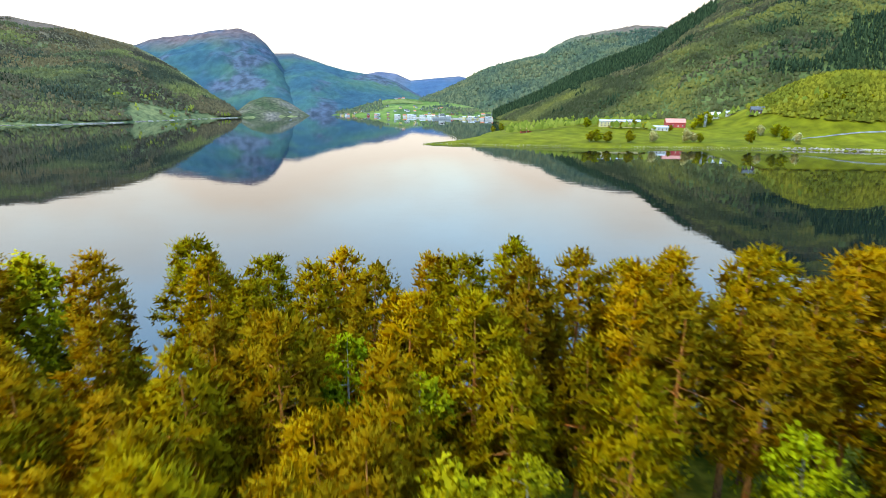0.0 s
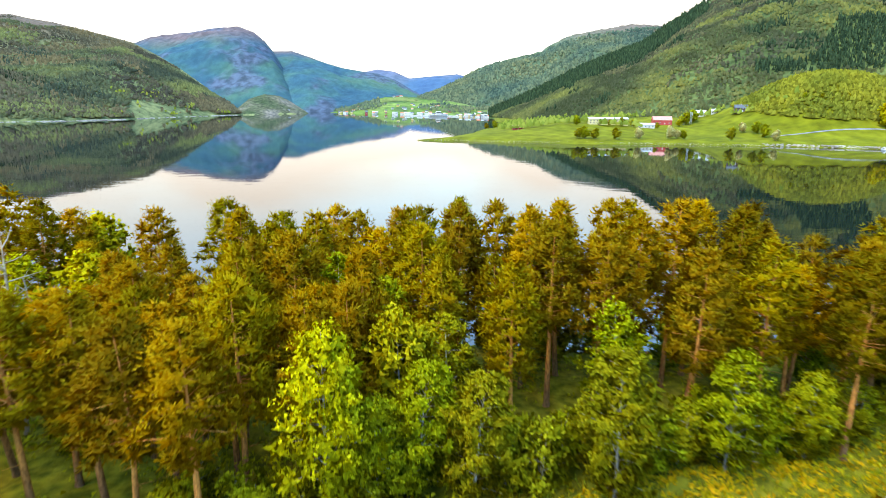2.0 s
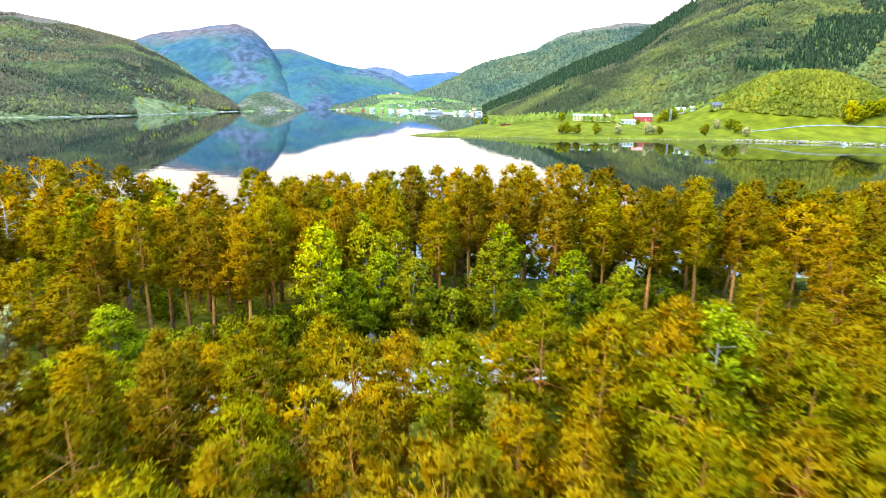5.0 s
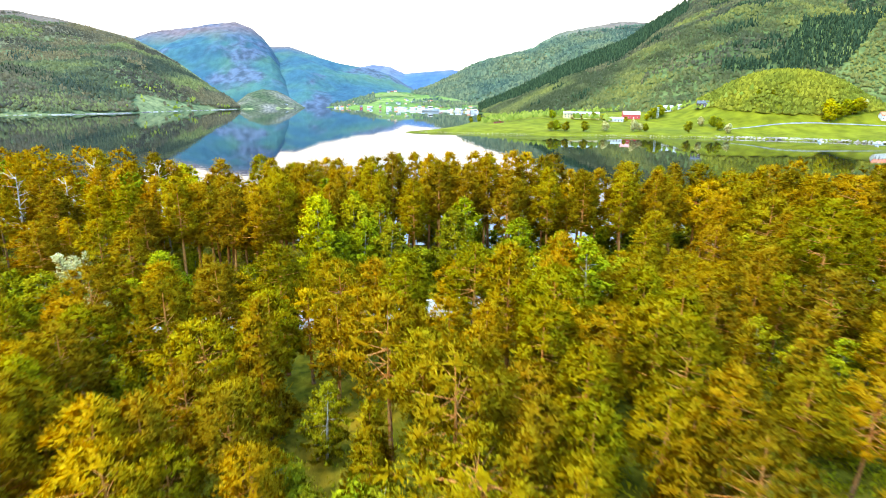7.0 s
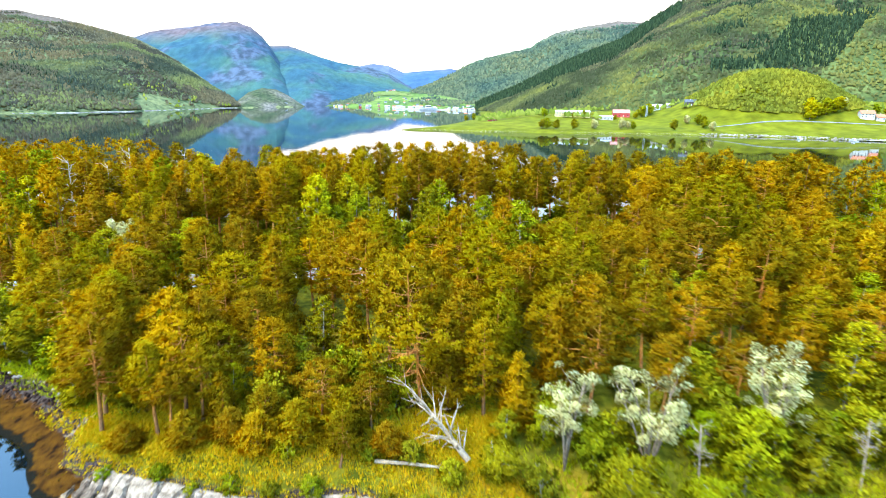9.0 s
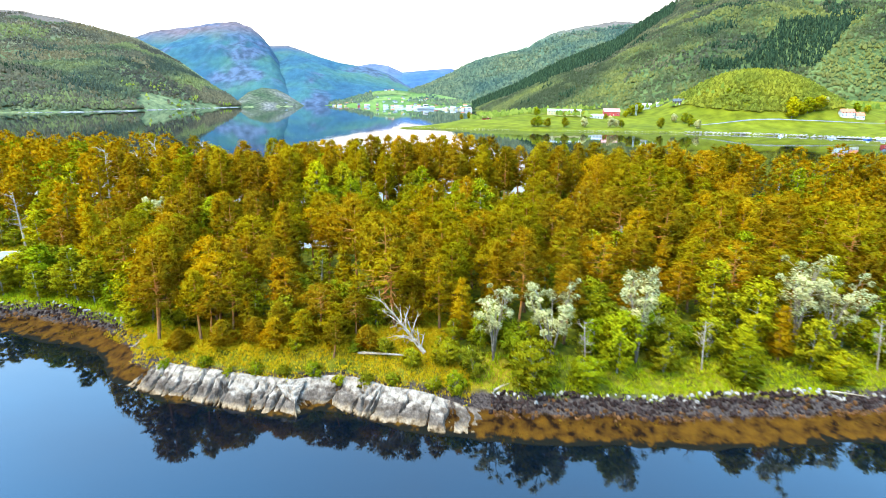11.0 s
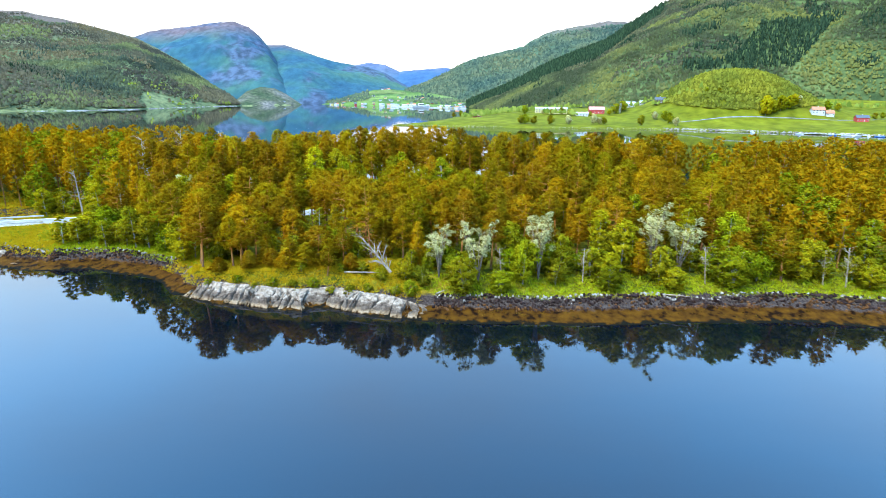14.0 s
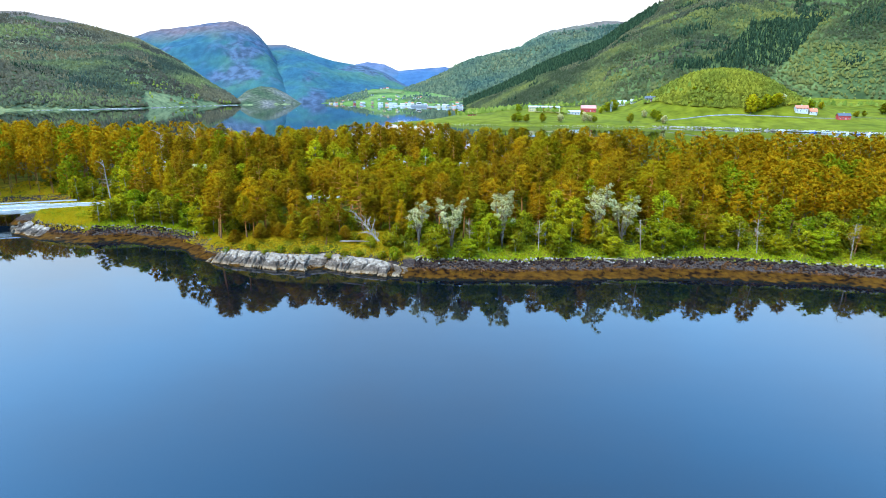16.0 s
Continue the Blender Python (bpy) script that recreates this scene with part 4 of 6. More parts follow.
SALLOW_SPOTS = [(30.5, -50.2, 8.3), (72.1, -48, 9.9), (21.8, -46.6, 6.4), (83.7, -45.5, 10.2), (36.2, -50.0, 6.2), (52.6, -49.0, 6.6), (100, -50.5, 8.6), (92.5, -49, 7.0), (62.5, -48.6, 6.4), (112, -53, 8.0)]
DEAD_TOPS = [(36.6, -47.2, 8.6, 2), (49.2, -46.8, 8.4, 2), (68.4, -46.6, 8.8, 2), (86.2, -47.6, 8.6, 2), (89.4, -48.2, 9.4, 2), (104.5, -51.6, 9.2, 2), (-50, 18, 19.4, 0), (-55.3, -1, 13.5, 1), (-43.6, 28, 20.6, 1), (-32.1, 24, 20.2, 0)]
WILLOW_SPOTS = [(26.9, -45.4, 12.1), (33, -46.3, 12.7), (42.5, -45.6, 13.7), (60.9, -43.4, 15.3), (66, -41.9, 12.6), (-33, 3, 12.5), (-25.5, -5, 10.5)]
POINT_PINES = [(-6.5, -41.5, 12.2, 0), (-5, -42.3, 10.2, 10), (9.5, -45.5, 8.2, 8), (2.8, -42.0, 8.6, 3), (7.2, -41.2, 10.6, 9), (-1.2, -41.0, 9.2, 6), (11.5, -42.2, 9.8, 2)]
for x, y, top in BACK_PINES:
    plant(PINES, x, y, top, rng, rng.choice([0, 1, 4, 7]))
for x, y, top in MID_PINES:
    plant(PINES, x, y, top, rng, rng.choice([2, 3, 8, 9, 10, 7]))
plant(PINES, 15.6, -38.3, 13.6, rng, 5, 1.25)
for k, x in enumerate((-18, -15.2, -12.5, -9.5, -6.8, -4, 20.5, 24, 27, 30.5, 34, 37)):
    y = float(road_y(x)) - 6.2 + rng.uniform(-1.0, 0.5)
    if k % 3 == 1:
        plant(BIRCHES, x, y, rng.uniform(9, 11.5), rng, rng.randint(4))
    else:
        plant(PINES, x, y, rng.uniform(10, 13), rng, rng.choice([2, 3, 8]))
for x, y, high in ((3.0, -44.6, 3.4), (0.4, -43.2, 3.0), (6.2, -43.8, 3.8), (-3.2, -43.4, 3.2), (9.2, -43.0, 4.2), (-8.5, -43.0, 2.6), (13.2, -44.6, 2.8)):
    plant(PINES, x, y, ground_z(x, y) + high, rng, 6, 1.7)
for x, y, top, pick in POINT_PINES:
    plant(PINES, x, y, top, rng, pick)
for x, y, top in BIRCH_SPOTS:
    plant(BIRCHES, x, y, top, rng, rng.randint(4))
for k, (x, y, top) in enumerate(FULL_BIRCHES):
    plant(BIRCHES, x, y, top, rng, 4 + k % 2, 0.9)
for x, y, top in SALLOW_SPOTS:
    plant(SALLOWS, x, y, top, rng)
for k, (x, y, top) in enumerate(WILLOW_SPOTS):
    plant(WILLOWS, x, y, top, rng, k % 3)


def fallen_tree():
    """A bleached, toppled pine: a leaning stem with a spreading fan of bare branches."""
    rng = np.random.RandomState(97)
    tv, tf = [], []
    stem = lambda u: Vector((-2.6 * u, 0.8 * u, 0.2 + 2.6 * u))
    tube(tv, tf, [stem(u) for u in (0, 0.3, 0.7, 1.0)], [0.2, 0.16, 0.10, 0.03], 6)
    for i in range(20):
        p0 = stem(0.12 + 0.85 * i / 19)
        d = Vector((rng.uniform(-1.3, 0.25), rng.uniform(-0.7, 0.7), rng.uniform(-0.15, 1.1)))
        ln = rng.uniform(1.3, 2.6) * (1.1 - 0.4 * i / 19)
        p1, p2 = p0 + d * ln * 0.5 + Vector((0, 0, 0.1)), p0 + d * ln
        tube(tv, tf, [p0, p1, p2], [0.07, 0.05, 0.012], 4)
        for _ in range(3):
            q = p0.lerp(p2, rng.uniform(0.35, 0.9))
            tube(tv, tf, [q, q + d * 0.4 + Vector(rng.normal(0, 0.4, 3))], [0.03, 0.008], 3)
    root = new("dead_tree")
    link_mesh("trunk", tv, tf, DEAD_WOOD, root, smooth=True)
    return tagged(root, "toppled bleached pine with a fan of bare branches", "dead tree", group="dead trees")


def log(x, y, rz, length, r=0.13, tilt=4):
    tv, tf = [], []
    tube(tv, tf, [(0, 0, 0), (length * 0.4, 0.08, 0.03), (length, 0, 0)], [r, r * 0.8, r * 0.35], 7)
    for k in range(3):
        p = Vector((length * (0.5 + 0.15 * k), 0, 0))
        tube(tv, tf, [p, p + Vector((0.4, 0.3 * (-1) ** k, 0.35))], [0.035, 0.01], 3)
    ob = link_mesh("fallen_log", tv, tf, DEAD_WOOD, smooth=True)
    ob.matrix_basis = pose(x, y, ground_z(x, y) + r, 0, -tilt, rz)
    return tagged(ob, "bleached fallen log lying on the bank", "log", group="fallen logs")


fallen = fallen_tree()
fallen.matrix_basis = pose(19.4, -45.2, ground_z(19.4, -45.2) - 0.15, 0, 0, -12) @ Matrix.Scale(1.45, 4)
log(12.2, -45.6, -14, 6.2, 0.17)
log(26.5, -50.6, 35, 2.6)
log(43, -51.6, 8, 2.8, 0.09, 1)
log(61, -50.2, -20, 3.4, 0.10, 1)
for x, y, top in ((-24, 9, 8), (-19, 8.5, 7.5), (-13, 10.5, 8.5), (-9, 12, 9), (-3, 14, 9.5), (8, 18, 9.5), (12, 19.5, 8.5), (19, 19, 8.8), (23, 21.5, 9.5), (28, 23, 9), (33, 22.5, 8.5), (38, 24, 9), (43, 25.5, 8), (-7, 13.2, 8), (0.5, 16.5, 9), (4, 18, 8.5), (10.5, 17.4, 9.5), (14, 20.5, 8), (17, 18.6, 8.4), (21.5, 20, 8.6), (26, 21.4, 9), (30.5, 22, 8.4), (36, 23.4, 8.2), (-16.5, 9.6, 8.2), (-21.5, 8, 7.6), (6.8, 19.6, 8.2)):
    plant(ROWANS, x, y, top, rng)
for x, y in ((-74, 10), (-70, 14), (-66, 9), (-62, 15), (-58, 8), (-55, 14), (-51, 10), (-47, 4), (-48, 15)):
    plant(ROWANS, x, y, ground_z(x, y) + rng.uniform(3, 6), rng)
for k in range(52):
    x = -60 + 2.5 * k + rng.uniform(-1.5, 1.5)
    y = rng.uniform(33, 47)
    plant(ROWANS, x, y, ground_z(x, y) + rng.uniform(4.5, 8), rng)
for x, y, high in ((-4.6, -45.2, 1.4), (-1.8, -46.4, 1.1), (1.2, -46.6, 1.6), (4.4, -47.2, 1.2), (7.6, -46.8, 2.0), (10.4, -47.6, 1.4), (13.4, -48.2, 1.8), (16.2, -48.6, 1.3), (18.0, -47.2, 2.4), (20.4, -49.6, 1.8), (15.0, -45.6, 2.2), (11.8, -45.4, 1.6), (5.4, -45.2, 1.9), (22.8, -50.6, 2.6), (24.6, -48.6, 3.6), (-9.6, -44.4, 1.5)):
    plant(ROWANS, x, y, ground_z(x, y) + high, rng, None, 0.85)
plant(SNAGS, -45.5, 22, 18, rng, 0)
plant(SNAGS, -50, 6, 12, rng, 1)
for x, y, top, pick in DEAD_TOPS:
    plant(SNAGS, x, y, top, rng, pick)

# the rest of the wood, evenly spaced by trial
pines_left, birches_left = 205, 290
far_spots = []
CX, CY = rng.uniform(-150, 190, 14000), rng.uniform(-66, 60, 14000)
CD, CR = shore_distance(SHORE, CX, CY), CY - road_y(CX)
GOOD = (CD > np.where(CX > 24, 9.0, 5.8)) & (np.abs(CR) > 5.2) & ~((CX > -8) & (CX < 26) & (CR > 0) & (CR < 7.5)) & ~((CX > -1) & (CX < 21) & (CR > -8.5) & (CR < 0)) & ~((CX > 1) & (CX < 15) & (CR > -15) & (CR < 0)) & ~((CX > -33) & (CX < -21) & (CR > -9) & (CR < 0)) & ~((CX > -14) & (CX < 24) & (CY < -45)) & ~((CX > 10) & (CX < 20.5) & (CY < -39.5)) & ~((CX > -66) & (CX < -46) & (CR < 0))
stand = np.array(TAKEN)
order = np.argsort(np.hypot(CX[GOOD] - 18, (CY[GOOD] + 8) * 0.6) + rng.uniform(0, 25, GOOD.sum()) - 60 * ((CD[GOOD] < 15) & (CY[GOOD] < 0)))
for x, y, d in np.stack([CX, CY, CD], 1)[GOOD][order]:
    gap = 2.1 if d < 15 and y < 0 else (3.4 if y > 10 else 3.6)
    if ((stand - (x, y)) ** 2).sum(1).min() < gap * gap:
        continue
    stand = np.vstack([stand, (x, y)])
    top = np.interp(y, [-50, -40, -28, -12, -2, 4, 12, 20, 50], [10.5, 13.9, 16.3, 16.9, 15, 15, 18.8, 20, 20.4]) + rng.uniform(-3.6 if y < 18 else -2.6, 0.8)
    front = d < 15 and y < 0
    kind = rng.rand()
    if kind < ((0.92 if x > 24 or x < -22 else 0.5) if front else (0.7 if -62 < x < -16 and -26 < y < -6 else 0.24)) and birches_left:
        birches_left -= 1
        if rng.rand() < 0.5:
            plant(BIRCHES, x, y, top * (0.66 if front else 0.86), rng, rng.randint(4))
        else:
            plant(ROWANS, x, y, ground_z(x, y) + rng.uniform(3.2, 6.5), rng)
    elif pines_left:
        pines_left -= 1
        plant(PINES, x, y, top, rng, rng.choice([3, 6, 2, 8]) if front else (rng.choice([0, 1, 4, 7]) if y > 8 and -45 < x < 55 else rng.choice([2, 3, 6, 8, 9, 10])))
    else:
        far_spots.append((x, y, top))

# the outer wood, past the nearest three hundred pines
bv, bf, cc, cl = [], [], [], []
for x, y, top in far_spots:
    z = ground_z(x, y)
    h = top - z
    tube(bv, bf, [(x, y, z - 0.1), (x, y, z + 0.5 * h), (x, y, z + 0.85 * h)], [0.15, 0.10, 0.02], 4)
    w, crown, n = rng.uniform(2.3, 3.1) * h / 15, rng.uniform(0.5, 0.75), 40
    v = (np.arange(n) + rng.rand(n)) / n
    rad = w * np.sqrt(np.maximum(0.02, 1 - (1.6 * v - 0.62) ** 2)) * np.sqrt(rng.uniform(0.25, 1, n))
    a = np.arange(n) * 2.399 + rng.uniform(0, 6.283)
    pts = np.stack([x + rad * np.cos(a), y + rad * np.sin(a), z + h * (1 - crown) + h * crown * v * 0.96, np.cos(a) * 0.7, np.sin(a) * 0.7, v * 0.9 - 0.15], 1)
    (cl if rng.rand() < 0.16 else cc).append(pts)
for crowns, name, mat, count, leafy, text in ((cc, "pine_wood", NEEDLES_OUT, 13, False, "dense golden-olive pine crowns of the outer wood"), (cl, "birch_wood", LEAVES_OUT, 13, True, "bright green birch crowns among the pines")):
    spots = np.concatenate(crowns)
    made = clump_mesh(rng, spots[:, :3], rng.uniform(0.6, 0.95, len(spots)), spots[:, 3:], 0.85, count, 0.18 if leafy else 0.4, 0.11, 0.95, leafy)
    tagged(leaf_mesh(name, made, mat, SHADE_LEAVES if leafy else SHADE_PINE), text, "trees", kind="stuff")
outer = link_mesh("wood_trunks", bv, bf, OUTER_BARK, smooth=True)
tagged(outer, "brown trunks of the outer wood", "trees", kind="stuff")


# ---- undergrowth and grass ----
def scatter_leaves(name, spots, size, leaves, leaf, mat, label, seed, flat=0.6):
    """Low clumps of leaves at x, y, z, as one mesh."""
    rng = np.random.RandomState(seed)
    c = np.asarray(spots, float)
    n = len(c)
    s = rng.uniform(0.6, 1.3, (n, 1, 1)) * size
    off = rng.normal(0, 0.5, (n, leaves, 3)) * s * (1, 1, flat)
    off[:, :, 2] = np.abs(off[:, :, 2])
    pos = c[:, None] + off
    a = rng.normal(0, 1, (n, leaves, 3))
    a /= np.linalg.norm(a, axis=2, keepdims=True)
    b = np.cross(a, rng.normal(0, 1, (n, leaves, 3)))
    b /= np.linalg.norm(b, axis=2, keepdims=True)
    k = rng.uniform(0.6, 1.3, (n, leaves, 1)) * leaf
    vs = np.stack([pos - a * k - b * k * 0.5, pos - a * k * 0.2 + b * k * 0.7, pos + a * k], 2).reshape(-1, 3)
    ob = tri_mesh(name, vs, np.arange(len(vs)).reshape(-1, 3), mat)
    return tagged(ob, label, "plants", kind="stuff")


def spots_where(count, seed, x0, x1, y0, y1, keep):
    rng = np.random.RandomState(seed)
    x, y = rng.uniform(x0, x1, count), rng.uniform(y0, y1, count)
    ok = keep(x, y, shore_distance(SHORE, x, y), y - road_y(x))
    x, y = x[ok], y[ok]
    return np.stack([x, y, bank_height(x, y)], 1)


patchy = lambda x, y, seed: vnoise(x, y, 9, 3, seed)
scatter_leaves("undergrowth", spots_where(4000, 1, -90, 130, -60, 55, lambda x, y, d, r: (d > 7) & (np.abs(r) > 6.5) & ~((x > -14) & (x < 24) & (y < -44)) & (patchy(x, y, 21) > -0.35)), 1.7, 28, 0.24, SHRUB,
               "dark green bilberry and seedling undergrowth", 31, 0.7)
scatter_leaves("heather", spots_where(11500, 2, -22, 28, -55, -34, lambda x, y, d, r: (d > 3.3) & (patchy(x, y, 22) > -0.7) & (x < 24 + 3 * vnoise(x, y, 3, 2, 81))), 0.55, 13, 0.12,
               OCHRE, "ochre and green heather on the rocky point", 32, 0.5)


def grass(name, spots, height, blades, label, seed, mat):
    rng = np.random.RandomState(seed)
    c = np.asarray(spots, float)
    n = len(c)
    root = c[:, None] + rng.normal(0, 0.16, (n, blades, 3)) * (1, 1, 0)
    tip = root + rng.normal(0, 1, (n, blades, 3)) * (0.13, 0.13, 0.05) + np.array((0, 0, height)) * rng.uniform(0.5, 1.2, (n, blades, 1))
    side = rng.normal(0, 1, (n, blades, 3)) * (1, 1, 0)
    side /= np.linalg.norm(side, axis=2, keepdims=True)
    vs = np.stack([root - side * 0.05, root + side * 0.05, tip], 2).reshape(-1, 3)
    ob = tri_mesh(name, vs, np.arange(len(vs)).reshape(-1, 3), mat)
    return tagged(ob, label, "grass", kind="stuff")


LUSH = foliage("lush_grass", [(0, (0.15, 0.19, 0.006)), (0.5, (0.25, 0.29, 0.008)), (1, (0.36, 0.36, 0.012))], 0.3)
grass("grass", spots_where(15000, 3, -70, 60, -16, 32, lambda x, y, d, r: (np.abs(r) > 3.9) & (np.abs(r) < 9.5) & (d > 4)), 0.45, 5, "yellowing roadside grass", 33, GRASS)
grass("grass", spots_where(16500, 4, 20, 125, -64, -38, lambda x, y, d, r: (d > 5.2) & (d < 12) & (x > 24 + 3 * vnoise(x, y, 3, 2, 81))), 0.4, 5, "lush green bank grass", 34, LUSH)
grass("grass", spots_where(9000, 5, -46, -14, -40, -18, lambda x, y, d, r: (d > 4.6) & (d < 11)), 0.4, 5, "lush green bank grass", 35, LUSH)
grass("grass", spots_where(9000, 9, -72, -44, -32, -8, lambda x, y, d, r: (d > 4.4) & (np.abs(r) > 3.9)), 0.4, 6, "yellowed dry grass between road and shore", 39, OCHRE)
grass("grass", spots_where(15000, 6, -18, 28, -55, -38, lambda x, y, d, r: (d > 4.2) & (x < 24 + 3 * vnoise(x, y, 3, 2, 81))), 0.35, 5, "dry ochre grass on the rocky point", 36, OCHRE)
scatter_leaves("heather", spots_where(6000, 10, -95, -44, -18, 24, lambda x, y, d, r: (d > 0.6) & (r > 3.9)), 0.8, 14, 0.2, OCHRE, "ochre scrub on the bank behind the road", 40, 0.5)
scatter_leaves("verge_turf", spots_where(11000, 8, -60, 60, -14, 30, lambda x, y, d, r: (np.abs(r) > 3.8) & (np.abs(r) < 8.5) & (d > 4)), 0.6, 9, 0.22, OCHRE, "yellow-green turf along the road", 38, 0.3)
scatter_leaves("seaweed", spots_where(9000, 7, -75, 125, -66, -16, lambda x, y, d, r: (d > -0.2) & (d < 3.6) & (vnoise(x, y, 2.5, 3, 48) > 0.05)), 0.5, 7, 0.13,
               foliage("wrack", [(0, (0.012, 0.007, 0.002)), (0.5, (0.05, 0.024, 0.004)), (1, (0.13, 0.065, 0.008))], 0.1), "golden brown seaweed over the tidal edge", 37, 0.12)


# ---- road and bridge ----
def resample(pts, step):
    p = np.asarray(pts, float)
    s = np.concatenate([[0], np.cumsum(np.hypot(*np.diff(p, axis=0).T))])
    u = np.arange(0, s[-1], step)
    x, y = np.interp(u, s, p[:, 0]), np.interp(u, s, p[:, 1])
    k = np.ones(7) / 7
    xs, ys = np.convolve(np.pad(x, 3, "edge"), k, "valid"), np.convolve(np.pad(y, 3, "edge"), k, "valid")
    return np.stack([xs, ys], 1)


ROAD_LINE = resample(ROAD, 2.0)
tang = np.gradient(ROAD_LINE, axis=0)
tang /= np.linalg.norm(tang, axis=1, keepdims=True)
ROAD_SIDE = np.stack([-tang[:, 1], tang[:, 0]], 1)


def ribbon(name, a, b, z0, z1, mat, keep=None):
    """A slab along the road between two offsets from its middle."""
    line, side = (ROAD_LINE, ROAD_SIDE) if keep is None else (ROAD_LINE[keep], ROAD_SIDE[keep])
    verts = []
    for off, z in ((a, z0), (a, z1), (b, z1), (b, z0)):
        verts.append(np.column_stack([line + side * off, np.full(len(line), z)]))
    v = np.stack(verts, 1).reshape(-1, 3)
    n = len(line)
    f = [(i * 4 + k, i * 4 + (k + 1) % 4, i * 4 + 4 + (k + 1) % 4, i * 4 + 4 + k) for i in range(n - 1) for k in range(4)]
    return link_mesh(name, v, f, mat)


road = tagged(ribbon("road", -3.35, 3.35, ROAD_Z - 0.3, ROAD_Z, ASPHALT), "pale grey asphalt country road through the wood", "road", kind="structure")
for off in (-2.95, 2.95):
    line = ribbon("road_marking", off - 0.09, off + 0.09, ROAD_Z - 0.02, ROAD_Z + 0.005, ROAD_PAINT)
    line.parent = road
on_bridge = (ROAD_LINE[:, 0] > -92) & (ROAD_LINE[:, 0] < -66)
bridge = tagged(new("bridge"), "low concrete road bridge over a narrow inlet", "bridge")
for name, a, b, z0, z1, mat in (("deck", -3.9, 3.9, ROAD_Z - 0.85, ROAD_Z - 0.305, CONCRETE), ("edge_beam", -4.15, -3.75, ROAD_Z - 0.6, ROAD_Z + 0.12, CONCRETE), ("edge_beam", 3.75, 4.15, ROAD_Z - 0.6, ROAD_Z + 0.12, CONCRETE)):
    ribbon(name, a, b, z0, z1, mat, on_bridge).parent = bridge
for x in (-68.5, -89):
    bm = bmesh.new()
    box(bm, x - 0.8, x + 0.8, float(road_y(x)) - 4.4, float(road_y(x)) + 4.4, -2, ROAD_Z - 0.86, 0.05)
    part("abutment", bm, CONCRETE, bridge)


def guard_rail(off, x0, x1):
    keep = (ROAD_LINE[:, 0] > x0) & (ROAD_LINE[:, 0] < x1)
    rail = tagged(new("guard_rail"), "galvanised steel guard rail on short posts beside the road", "guard rail", group="guard rails")
    ribbon("rail", off - 0.03, off + 0.03, ROAD_Z + 0.45, ROAD_Z + 0.75, STEEL, keep).parent = rail
    post = None
    for p, s in zip(ROAD_LINE[keep][::2], ROAD_SIDE[keep][::2]):
        x, y = p + s * (off + (0.07 if off > 0 else -0.07))
        if post is None:
            bm = bmesh.new()
            box(bm, -0.05, 0.05, -0.035, 0.035, -0.6, 0.72)
            post = part("post", bm, STEEL, rail)
            ob = post
        else:
            ob = new("post", post.data)
            ob.parent = rail
        ob.matrix_basis = pose(x, y, ROAD_Z)


guard_rail(-3.62, -110, -58)
guard_rail(3.62, -110, -60)


